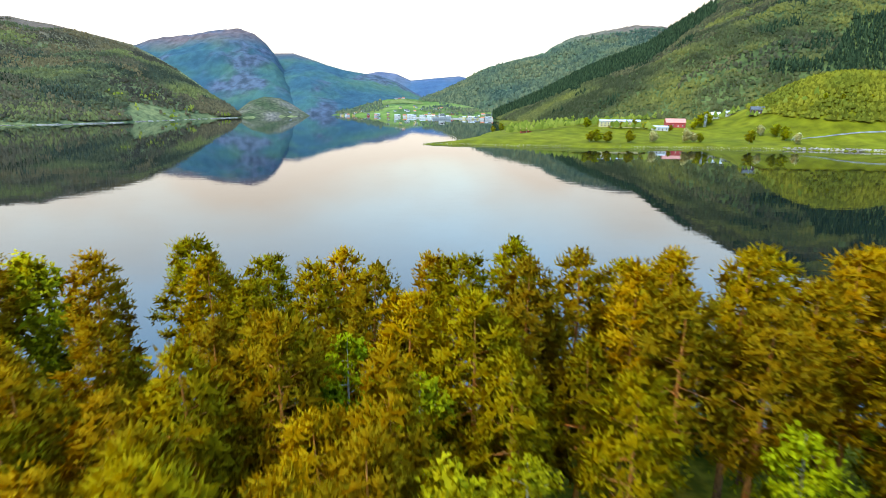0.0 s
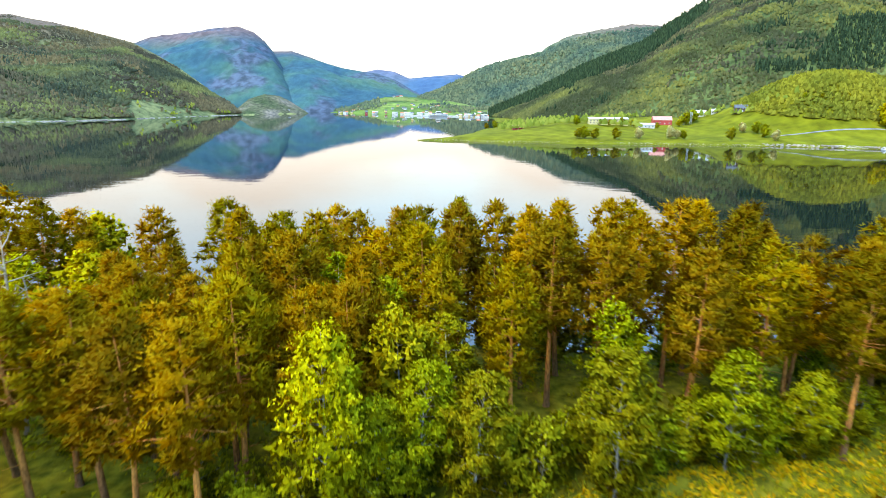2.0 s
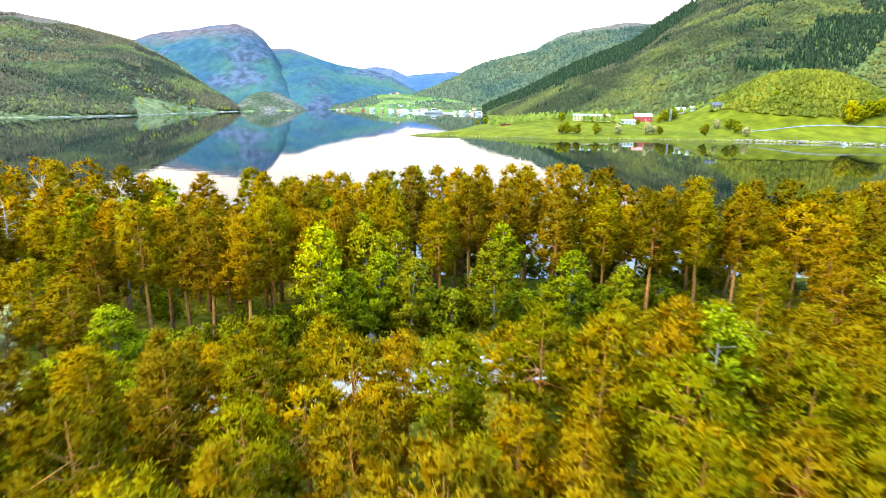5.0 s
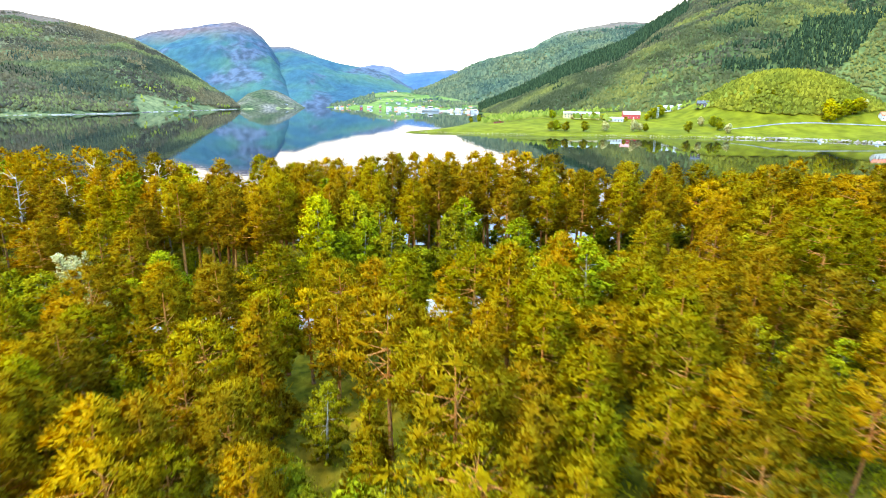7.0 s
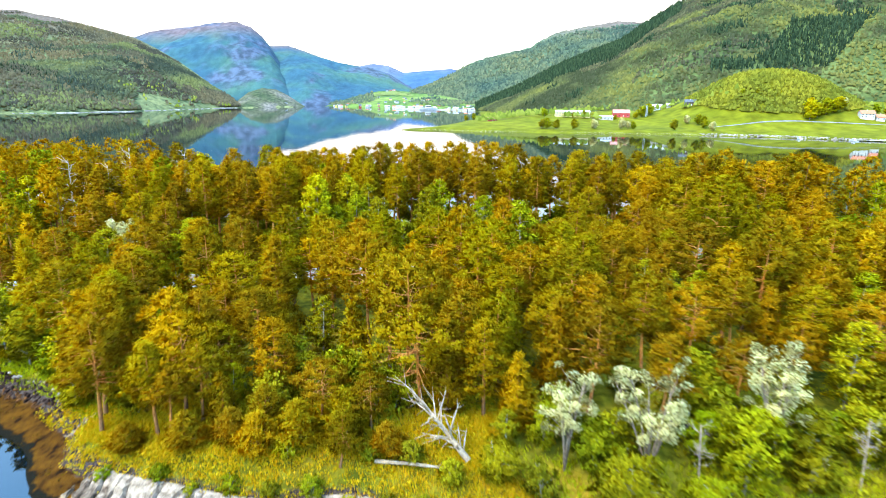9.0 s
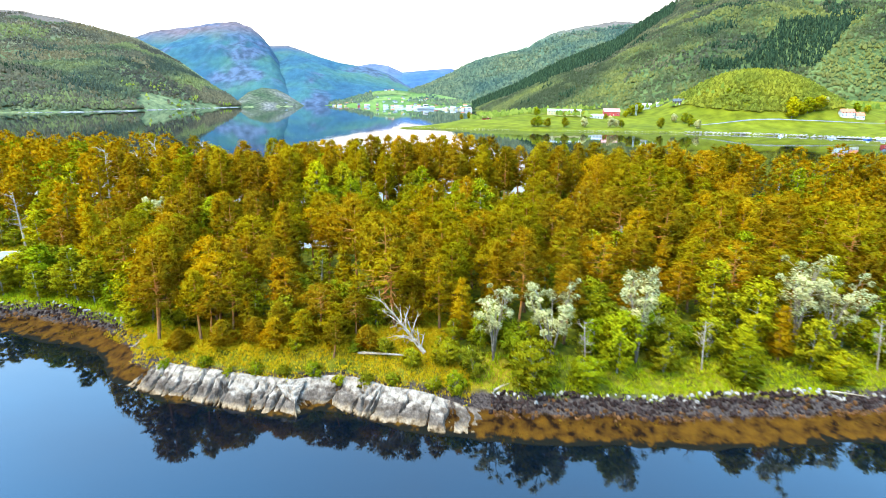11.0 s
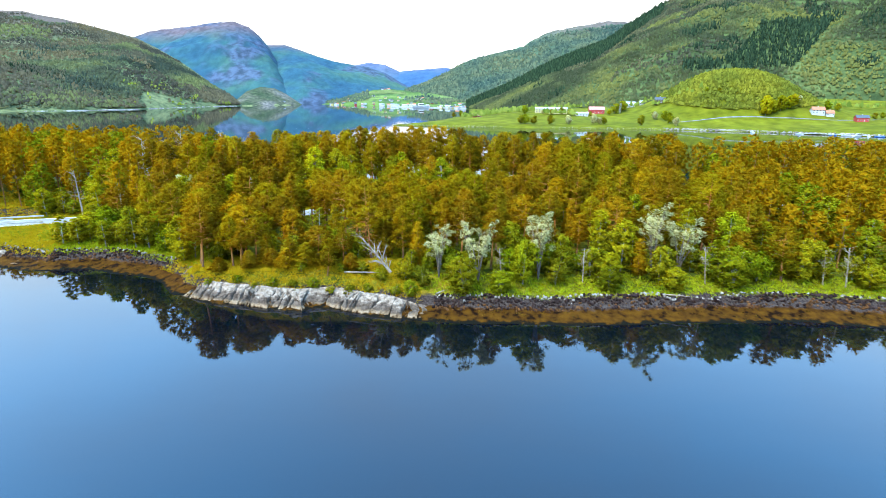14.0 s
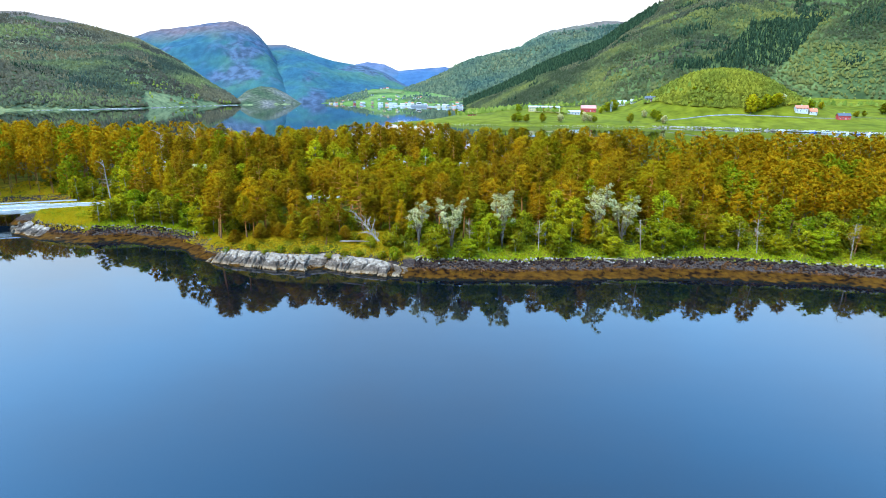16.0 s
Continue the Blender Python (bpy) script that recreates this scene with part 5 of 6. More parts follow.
# ---- rocks on the shore ----
def outcrop(name, line, width, top, label, seed, nu=150, nv=30, blocks=4):
    """A slab of rock along a shoreline, cut by upright cracks."""
    rng = np.random.RandomState(seed)
    p = np.asarray(line, float)
    s = np.concatenate([[0], np.cumsum(np.hypot(*np.diff(p, axis=0).T))])
    u = np.linspace(0, s[-1], nu)
    mid = np.stack([np.interp(u, s, p[:, 0]), np.interp(u, s, p[:, 1])], 1)
    tn = np.gradient(mid, axis=0)
    tn /= np.linalg.norm(tn, axis=1, keepdims=True)
    k = np.ones(9) / 9
    tn = np.stack([np.convolve(np.pad(tn[:, i], 4, "edge"), k, "valid") for i in (0, 1)], 1)
    inward = np.stack([-tn[:, 1], tn[:, 0]], 1)
    v = np.linspace(0, 1, nv)
    U, V = np.meshgrid(u, v, indexing="ij")
    prof = np.interp(V, [0, 0.12, 0.3, 0.55, 0.8, 0.92, 1.0], [-1.2, 0.05, 1.15, 1.9, 2.65, 2.7, 1.6]) * top / 2.7
    ends = np.clip(np.minimum(U / 3.0, (s[-1] - U) / 9.0), 0.0, 1) ** 0.7
    prof = np.where(prof > 0, prof * (0.25 + 0.75 * ends), prof)
    cuts = np.sort(rng.uniform(0, s[-1], max(4, int(s[-1] / 1.15))))
    cell = np.searchsorted(cuts, U + 0.5 * vnoise(U, V * 4, 1.5, 2, seed))
    shift = rng.uniform(-1, 1, len(cuts) + 2)[cell]
    lift = rng.uniform(-1, 1, len(cuts) + 2)[cell]
    near = np.min(np.abs((U + 0.5 * vnoise(U, V * 4, 1.5, 2, seed))[..., None] - cuts), -1)
    groove = np.exp(-(near / 0.10) ** 2)
    face = np.clip(np.sin(np.pi * np.clip(V / 0.95, 0, 1)), 0, 1)
    mid_u = (np.concatenate([[0], cuts]) + np.concatenate([cuts, [s[-1]]])) / 2
    slant = (U - np.append(mid_u, s[-1])[cell]) * rng.uniform(-1, 1, len(cuts) + 2)[cell]
    shelf = np.floor(V * 5 + 0.6 * shift) / 5 - V
    out = width * V + face * (0.45 * shift + 0.34 * slant + 0.16 * vnoise(U, V * 6, 1.2, 4, seed + 1)) + 0.28 * groove * face
    x = mid[:, 0][:, None] + inward[:, 0][:, None] * out
    y = mid[:, 1][:, None] + inward[:, 1][:, None] * out
    z = prof + face * (0.22 * lift + 0.22 * slant + 1.3 * shelf * top / 2.7 + 0.15 * vnoise(U, V * 6, 0.8, 4, seed + 2)) - 0.65 * groove * face
    root = tagged(new(name), label, "rock")
    pts = np.stack([x, y, z], -1)
    breaks = [0] + [int(i) for i in np.linspace(0, nu - 1, blocks + 1)[1:-1] + rng.uniform(-4, 4, blocks - 1)] + [nu - 1]
    for i0, i1 in zip(breaks[:-1], breaks[1:]):
        tri_mesh("slab", pts[i0:i1 + 1].reshape(-1, 3), grid_faces(i1 - i0 + 1, nv), ROCK, root)
    return root


outcrop("rock_outcrop", [(-14, -46.6), (-10, -48.4), (-1, -50.8), (4, -51.8), (7, -52.4), (8.6, -50.3), (14, -52.9), (20, -54.8), (26, -56)], 4.6, 2.05, "pale cracked granite slab at the water's edge", 3, 260, 34, 12)
outcrop("rock_outcrop", [(-18.2, -39.2), (-13.6, -40.6), (-7.0, -41.6)], 3.4, 2.7, "low dark-sided granite boulder beside the cove", 4, 60, 20)
outcrop("rock_outcrop", [(-68.2, -21), (-63.5, -26.2), (-56, -30.2), (-50, -32)], 4.8, 1.7, "low pale rock shelf beside the bridge", 5, 110, 22, 6)


def stone_mesh(seed, mat):
    rng = np.random.RandomState(seed)
    bm = bmesh.new()
    bmesh.ops.create_icosphere(bm, subdivisions=1, radius=0.5)
    for v in bm.verts:
        v.co *= 1 + rng.uniform(-0.22, 0.22)
        v.co.z *= 0.75
    me = bpy.data.meshes.new("stone")
    bm.to_mesh(me)
    bm.free()
    me.materials.append(mat)
    return me


stone_rng = np.random.RandomState(8)
STONES_DARK, STONES_PALE = [stone_mesh(k, STONE) for k in (2, 4, 6, 8)], [stone_mesh(k, STONE_PALE) for k in (3, 10, 12)]
STONES_BROWN = [stone_mesh(k, STONE_BROWN) for k in (5, 7, 9)]
shore_line = resample(SHORE[8:29], 0.42)
sides = np.gradient(shore_line, axis=0)
sides /= np.linalg.norm(sides, axis=1, keepdims=True)
sides = np.stack([-sides[:, 1], sides[:, 0]], 1)
rows_x, rows_y, kinds = [], [], []
for (px, py), (sx, sy) in zip(shore_line, sides):
    if -21 < px < 25:
        continue
    for d0, pale, chance in ((3.5, -0.8, 0.6), (3.9, -0.6, 0.9), (4.25, -0.3, 1), (4.6, -0.1, 1), (4.95, 0.04, 1), (5.35, 0.6, 0.95)):
        if stone_rng.rand() < chance:
            d = d0 + stone_rng.uniform(-0.3, 0.3)
            rows_x.append(px + sx * d)
            rows_y.append(py + sy * d)
            kinds.append(0 if stone_rng.rand() >= abs(pale) else (1 if pale > 0 else 2))
rows_z = bank_height(np.array(rows_x), np.array(rows_y))
revetment = tagged(new("shore_stones"), "bank of dark tumbled boulders with pale ones on top", "stones", kind="structure")
near_first = np.argsort([abs(x - 45) for x in rows_x])
rests, single = {0: ([], []), 1: ([], []), 2: ([], [])}, 0
STONE_KINDS = (STONES_DARK, STONES_PALE, STONES_BROWN)
for i in near_first:
    x, y, z = rows_x[i], rows_y[i], rows_z[i]
    size = stone_rng.uniform(0.32, 0.72) * (0.85 if kinds[i] == 1 else 1.0)
    m = pose(x, y, z + 0.12 * size, *stone_rng.uniform(0, 360, 3)) @ Matrix.Diagonal((size, size * stone_rng.uniform(0.7, 1.2), size * stone_rng.uniform(0.7, 1), 1))
    if single < 300 and x > 24:
        single += 1
        ob = new("stone", STONE_KINDS[kinds[i]][i % 3])
        ob.parent = revetment
        ob.matrix_basis = m
    else:
        src = STONE_KINDS[kinds[i]][i % 3]
        rest_v, rest_f = rests[kinds[i]]
        base = len(rest_v)
        rest_v += [m @ v.co for v in src.vertices]
        rest_f += [tuple(base + k for k in p.vertices) for p in src.polygons]
for k, mat, text in ((0, STONE, "dark tumbled shore stones"), (1, STONE_PALE, "pale grey shore stones"), (2, STONE_BROWN, "weed-browned shore stones")):
    tagged(link_mesh("stones", *rests[k], mat, revetment), text, kind="stuff")
VERGE_ROCK = [stone_mesh(k, mottled("verge_rock", (0.05, 0.035, 0.022), (0.17, 0.125, 0.09), 1.0, 0.85, 6, 0.04)) for k in (13, 15, 17)]
for k, (x, y, size) in enumerate(((-1.5, 12.6, 1.7), (0.2, 13.2, 2.1), (1.9, 13.8, 1.5), (1.0, 14.6, 1.8), (3.4, 14.4, 1.6), (6.5, 15.2, 0.9), (-66, -22, 1.6), (-67.5, -18, 1.4), (-64, -25, 1.2), (-61.5, -24, 1.0))):
    ob = new("boulder", VERGE_ROCK[k % 3])
    ob.matrix_basis = pose(x, y, ground_z(x, y) + 0.15 * size, 20 * k, 33 * k, 70 * k) @ Matrix.Diagonal((size, size * 0.8, size * 0.7, 1))
    tagged(ob, "brown-grey boulder lying in the grass", "boulder", group="boulders")


# ---- far woods ----
def far_trees(name, spots, kind, mat, label, seed, size=(2.2, 3.5)):
    """Many small tree crowns as one mesh: conifers as ragged spires, broadleaf trees as lumpy crowns."""
    rng = np.random.RandomState(seed)
    c = np.asarray(spots, float)
    n = len(c)
    if kind == "conifer":
        k = 5
        ang = np.linspace(0, 2 * np.pi, k, endpoint=False)
        verts, faces = [], []
        for z0, z1, r in ((0.05, 0.62, 1.0), (0.36, 1.0, 0.68)):
            base = len(verts)
            verts += [(math.cos(a) * r, math.sin(a) * r, z0) for a in ang] + [(0, 0, z1)]
            faces += [(base + i, base + (i + 1) % k, base + k) for i in range(k)]
        v, f = np.array(verts), np.array(faces)
        h = rng.uniform(*size, (n, 1)) * 2.3
        scale = np.concatenate([h * 0.24, h * 0.24, h], 1)
    else:
        v = np.array([(1, 0, 0), (0, 1, 0), (-1, 0, 0), (0, -1, 0), (0.1, 0.1, 1), (0, 0, -0.8), (0.62, 0.62, 0.55), (-0.62, 0.55, 0.5), (-0.55, -0.62, 0.55), (0.6, -0.6, 0.5)])
        f = np.array([(0, 6, 9), (6, 4, 9), (1, 7, 6), (7, 4, 6), (2, 8, 7), (8, 4, 7), (3, 9, 8), (9, 4, 8), (0, 1, 6), (1, 2, 7), (2, 3, 8), (3, 0, 9)])
        h = rng.uniform(*size, (n, 1))
        scale = np.concatenate([h * rng.uniform(0.6, 1.0, (n, 1)), h * rng.uniform(0.6, 1.0, (n, 1)), h * rng.uniform(1.1, 1.9, (n, 1))], 1)
        c = c + np.concatenate([np.zeros((n, 2)), h * 0.7], 1)
    turn = rng.uniform(0, 6.283, n)
    vv = v[None] * (1 + rng.uniform(-0.28, 0.28, (n, len(v), 1)))
    x = vv[..., 0] * np.cos(turn)[:, None] - vv[..., 1] * np.sin(turn)[:, None]
    y = vv[..., 0] * np.sin(turn)[:, None] + vv[..., 1] * np.cos(turn)[:, None]
    vs = np.stack([x, y, vv[..., 2]], -1) * scale[:, None] + c[:, None]
    fs = f[None] + (np.arange(n) * len(v))[:, None, None]
    ob = tri_mesh(name, vs.reshape(-1, 3), fs.reshape(-1, 3), mat, smooth=True)
    if kind == "leaf" and len(ob.data.vertices) == vs.shape[0] * vs.shape[1]:
        soft = unit(0.55 * unit(np.stack([x, y, vv[..., 2] * 0.8], -1)) + (-0.1, -0.45, 0.65)).reshape(-1, 3)
        ob.data.normals_split_custom_set_from_vertices([tuple(v) for v in soft.tolist()])
    return tagged(ob, label, "trees", kind="stuff")


def hill_spots(h, count, seed, keep, smax=0.99):
    """Places on a hill's face, kept by a rule on azimuth, height share and noise."""
    rng = np.random.RandomState(seed)
    na, ns = len(h["az"]), int((h["s"] <= 1).sum())
    lo, hi = np.interp((-39.5, 43.5), h["az"], np.arange(na))
    i, j = rng.uniform(lo, min(hi, na - 1.01), count), (rng.uniform(0, 1, count) ** 0.8) * (ns - 1.01) * smax
    i0, j0 = i.astype(int), j.astype(int)
    fi, fj = i - i0, j - j0
    lerp = lambda g: (g[i0, j0] * (1 - fi) + g[i0 + 1, j0] * fi) * (1 - fj) + (g[i0, j0 + 1] * (1 - fi) + g[i0 + 1, j0 + 1] * fi) * fj
    x, y, z = lerp(h["x"]), lerp(h["y"]), lerp(h["z"])
    az = np.interp(i, np.arange(na), h["az"])
    r = np.hypot(x - EYE0[0], y - EYE0[1])
    el = np.degrees(np.arctan2(z - EYE0[2], r))
    ok = keep(az, j / (ns - 1), el, x, y) & (z > 1.5)
    return np.stack([x, y, z], 1)[ok]


def spruce_belt(az, el):
    """Planted spruce: a belt under the ridge, and a dark block higher up."""
    line = np.interp(az, [3.6, 7.7, 11.8, 16.8, 19.5, 22.2], [-1.2, 0.5, 2.6, 4.5, 6.4, 7.9])
    belt = (el > line - np.interp(az, [6, 12, 18, 22], [0.5, 1.0, 1.1, 0.6])) & (az < 22)
    block = (np.abs(az - 32.5 - (el - 4.5) * 0.5) < 2.6) & (el > 2.4) & (el < 6.2)
    edge = (np.abs(az - 28) < 3) & (np.abs(el - 2.6) < 0.45)
    return belt | block | edge


WOOD_LIGHT = foliage("far_birch_leaves", [(0, (0.058, 0.064, 0.024)), (0.5, (0.076, 0.08, 0.032)), (1, (0.10, 0.102, 0.043))], 0.35, patch=95, patch_stops=[(0.4, (0.5, 0.56, 0.68)), (0.5, (0.95, 0.97, 0.95)), (0.6, (1.6, 1.5, 1.0))])
WOOD_KNOLL = foliage("knoll_leaves", [(0, (0.075, 0.076, 0.010)), (0.5, (0.125, 0.125, 0.015)), (1, (0.19, 0.185, 0.024))], 0.35, patch=40, patch_stops=[(0.4, (0.75, 0.82, 0.9)), (0.6, (1.2, 1.12, 1.0))])
WOOD_BROWN = foliage("budding_leaves", [(0, (0.04, 0.042, 0.024)), (0.5, (0.065, 0.064, 0.036)), (1, (0.10, 0.094, 0.048))], 0.35, patch=60, patch_stops=[(0.4, (0.7, 0.75, 0.8)), (0.6, (1.2, 1.1, 1.0))])
WOOD_DARK = foliage("spruce_needles", [(0, (0.008, 0.016, 0.009)), (0.5, (0.015, 0.028, 0.014)), (1, (0.03, 0.048, 0.022))], 0.1)
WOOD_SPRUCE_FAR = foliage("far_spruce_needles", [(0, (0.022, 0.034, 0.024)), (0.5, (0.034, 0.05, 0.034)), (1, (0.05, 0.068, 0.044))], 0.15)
WOOD_LEFT = foliage("mixed_leaves", [(0, (0.05, 0.06, 0.034)), (0.5, (0.068, 0.079, 0.044)), (1, (0.094, 0.103, 0.055))], 0.4, patch=150, patch_stops=[(0.4, (0.46, 0.52, 0.66)), (0.5, (0.9, 0.95, 0.95)), (0.6, (1.6, 1.6, 1.1))])
WOOD_OLIVE = foliage("far_pine_needles", [(0, (0.054, 0.052, 0.034)), (0.5, (0.076, 0.07, 0.045)), (1, (0.104, 0.094, 0.06))], 0.4, patch=130, patch_stops=[(0.38, (0.55, 0.6, 0.7)), (0.5, (1, 1, 1)), (0.62, (1.4, 1.25, 1.05))])
FARM_LEAVES = foliage("farm_tree_leaves", [(0, (0.075, 0.105, 0.015)), (0.5, (0.13, 0.165, 0.025)), (1, (0.20, 0.22, 0.04))], 0.35)
# Distance haze is put into this leaf colour, greyer and bluer than the nearer woods.
WOOD_HAZY = foliage("hazy_leaves", [(0, (0.03168, 0.0504, 0.03528)), (0.5, (0.05808, 0.0798, 0.0504)), (1, (0.0924, 0.1109, 0.06384))], 0.15, patch=160, patch_stops=[(0.35, (0.6, 0.75, 0.9)), (0.5, (1, 1, 1)), (0.65, (1.3, 1.1, 0.95))])

brown = lambda x, y: vnoise(x, y, 110, 4, 42) > 0.24
far_trees("hillside_wood", hill_spots(hill_right, 38000, 1, lambda az, s, el, x, y: ~spruce_belt(az, el) & ~brown(x, y)), "leaf", WOOD_LIGHT, "fresh green birch wood covering the hillside", 51, (1.1, 2.5))
far_trees("hillside_wood", hill_spots(hill_right, 24000, 2, lambda az, s, el, x, y: ~spruce_belt(az, el) & brown(x, y)), "leaf", WOOD_BROWN, "brownish late-budding wood on the hillside", 52, (1.1, 2.4))
far_trees("spruce_wood", hill_spots(hill_right, 36000, 3, lambda az, s, el, x, y: spruce_belt(az, el) | ((vnoise(x, y, 45, 3, 43) > 0.62) & (s > 0.1))), "conifer", WOOD_DARK, "dark planted spruce on the hillside", 53, (2.2, 3.9))
far_trees("hillside_wood", hill_spots(hill_left, 17000, 4, lambda az, s, el, x, y: (s < 0.86) & (vnoise(x, y, 90, 4, 44) > 0.0) & ~((az > -27.8) & (az < -21) & (s < 0.10) & (vnoise(x, y, 25, 2, 71) > -0.25))), "leaf", WOOD_LEFT, "mixed green wood on the far mountainside", 54, (1.5, 3.2))
far_trees("spruce_wood", hill_spots(hill_left, 13000, 5, lambda az, s, el, x, y: (s < 0.93) & (vnoise(x, y, 90, 4, 44) < 0.05) & ~((az > -27.8) & (az < -21) & (s < 0.13) & (vnoise(x, y, 25, 2, 71) > -0.25))), "leaf", WOOD_OLIVE, "brown-green pine wood on the far mountainside", 55, (1.5, 3.0))
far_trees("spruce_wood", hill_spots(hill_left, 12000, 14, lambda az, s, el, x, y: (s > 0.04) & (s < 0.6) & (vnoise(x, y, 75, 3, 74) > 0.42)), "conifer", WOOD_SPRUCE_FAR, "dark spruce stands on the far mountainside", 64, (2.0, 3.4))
far_trees("spruce_wood", hill_spots(hill_shelf, 6000, 6, lambda az, s, el, x, y: (s > 0.12)), "leaf", WOOD_OLIVE, "olive-brown wood on the low shelf above the shore", 56, (1.6, 2.8))
far_trees("hillside_wood", hill_spots(hill_shelf, 3000, 7, lambda az, s, el, x, y: (s > 0.03) & ((s < 0.3) | (vnoise(x, y, 60, 2, 45) > 0.3))), "leaf", WOOD_LEFT, "green wood fringe along the far shore", 57, (2.0, 3.4))
far_trees("hillside_wood", hill_spots(hill_mid, 10000, 8, lambda az, s, el, x, y: (s < 0.88) & (vnoise(x, y, 200, 3, 46) > -2)), "leaf", WOOD_HAZY, "green wood on the farther mountain", 58, (3.2, 5.2))
far_trees("hillside_wood", hill_spots(hill_village, 1900, 9, lambda az, s, el, x, y: (s > 0.25) & (vnoise(x, y, 90, 2, 47) > -0.1) & ~((np.abs(az + 4.6) < 1.9) & (s > 0.55))), "leaf", WOOD_HAZY, "garden and hillside trees round the village", 59, (2.4, 3.8))



def meadow(h, az0, az1, s0, s1, label, seed):
    """An open field on a hill's face, with an uneven edge, just above the slope."""
    ns = int((h["s"] <= 1).sum())
    U, V = np.meshgrid(np.linspace(0, 1, 26), np.linspace(0, 1, 12), indexing="ij")
    wob = 0.3 * vnoise(U * 10, V * 10, 3, 3, seed)
    ia = np.interp(az0 + (az1 - az0) * (U + 0.3 * wob), h["az"], np.arange(len(h["az"])))
    js = np.clip((s0 + (s1 - s0) * V * (0.75 + 1.2 * wob)) * (ns - 1), 0, ns - 1.01)
    i0, j0 = ia.astype(int), js.astype(int)
    fi, fj = ia - i0, js - j0
    lerp = lambda g: (g[i0, j0] * (1 - fi) + g[i0 + 1, j0] * fi) * (1 - fj) + (g[i0, j0 + 1] * (1 - fi) + g[i0 + 1, j0 + 1] * fi) * fj
    ob = tri_mesh("field", np.stack([lerp(h["x"]), lerp(h["y"]), lerp(h["z"]) + 0.9], -1).reshape(-1, 3), grid_faces(26, 12), FAR_FIELD, smooth=True)
    return tagged(ob, label, "field", kind="structure")


FAR_FIELD = mottled("far_hay_field", (0.085, 0.105, 0.03), (0.15, 0.165, 0.045), 0.02, 0.9, 10)
meadow(hill_village, -6.3, -2.8, 0.62, 0.95, "bright hay field above the village", 63)
shore_v, shore_f = [], []
sr = np.random.RandomState(78)
sv, sf = ico(1)
for h, a0, a1, n in ((hill_shelf, -37, -32.5, 30), (hill_shelf, -32.5, -28.4, 70), (hill_left, -27.5, -19.5, 45)):
    for az in sr.uniform(a0, a1, n):
        i = int(np.argmin(np.abs(h["az"] - az)))
        k = np.argmax(h["z"][i] > 0.3)
        base, size = len(shore_v), sr.uniform(1.2, 3.2) * (1.0 if vnoise(np.array(az), np.array(0.0), 1.2, 2, 64) > 0 else 0.4)
        x, y = h["x"][i, k], h["y"][i, k]
        shore_v += [(x + p[0] * size * 2.2 + (az * 97 % 7), y - 3 + p[1] * size, p[2] * size * 0.35 + 0.2) for p in sv]
        shore_f += [tuple(base + q for q in t) for t in sf]
tagged(link_mesh("shore_rocks", shore_v, shore_f, mottled("far_shore_rock", (0.12, 0.11, 0.10), (0.3, 0.27, 0.24), 0.05, 0.9, 6)), "pale rocks along the far shoreline", "rocks", kind="stuff")
far_trees("spruce_wood", hill_spots(hill_shelf, 2600, 11, lambda az, s, el, x, y: (s > 0.72) & (vnoise(x, y, 50, 2, 49) > -0.1)), "conifer", WOOD_DARK, "dark spruce line on the crest of the shelf", 62, (2.2, 3.4))
hill("mountain", [(-20.4, 1180), (-13.4, 1290)], [(-20.4, 1200, -1.75), (-18.5, 1240, -1.35), (-17, 1270, -1.5), (-15.6, 1300, -1.3), (-14.2, 1320, -1.35), (-13.4, 1330, -1.65)], WOODED, "low wooded spit reaching into the fjord", na=60, ns=8, seed=20, rough=0.1, scale=60, ragged=2.0)
far_trees("hillside_wood", hill_spots(hill_left, 1500, 12, lambda az, s, el, x, y: (az > -29) & (az < -19.5) & (s < 0.24) & (vnoise(x, y, 22, 2, 72) > 0.15)), "leaf", FARM_LEAVES, "light green trees round the far farms", 63, (1.8, 3.2))
kr = np.random.RandomState(77)
kx, ky = kr.uniform(265, 430, 9500), kr.uniform(426, 570, 9500)
inside = (np.abs((kx - 345) / 75) ** 2.6 + np.abs((ky - 497) / 69) ** 2.6) < 1.0
kx, ky = kx[inside], ky[inside]
far_trees("knoll_wood", np.stack([kx, ky, headland_height(kx, ky)], 1), "leaf", WOOD_KNOLL, "bright yellow-green young wood on a knoll", 60, (0.9, 1.9))
rows = []
for (ax, ay), (bx, by), n, wide in (((58, 505), (135, 512), 90, 16), ((135, 488), (175, 480), 22, 5), ((225, 520), (300, 560), 40, 14), ((20, 640), (160, 700), 130, 60), ((130, 545), (300, 640), 110, 18), ((425, 470), (600, 500), 60, 8), ((60, 590), (110, 540), 30, 14), ((300, 470), (262, 500), 14, 8), ((430, 640), (760, 620), 170, 30)):
    t = kr.rand(n)
    rows.append(np.stack([ax + (bx - ax) * t + kr.normal(0, wide / 3, n), ay + (by - ay) * t + kr.normal(0, wide / 3, n)], 1))
rows = np.concatenate(rows)
rows = rows[shore_distance(HEADLAND, rows[:, 0], rows[:, 1]) > 5]
far_trees("farm_wood", np.column_stack([rows, headland_height(rows[:, 0], rows[:, 1])]), "leaf", FARM_LEAVES, "green belts of trees between the fields", 61, (1.8, 3.2))


# ---- farms on the headland ----
def paint(name, col, rough=0.6):
    return mottled(name, tuple(c * 0.86 for c in col), col, 0.35, rough, 12)


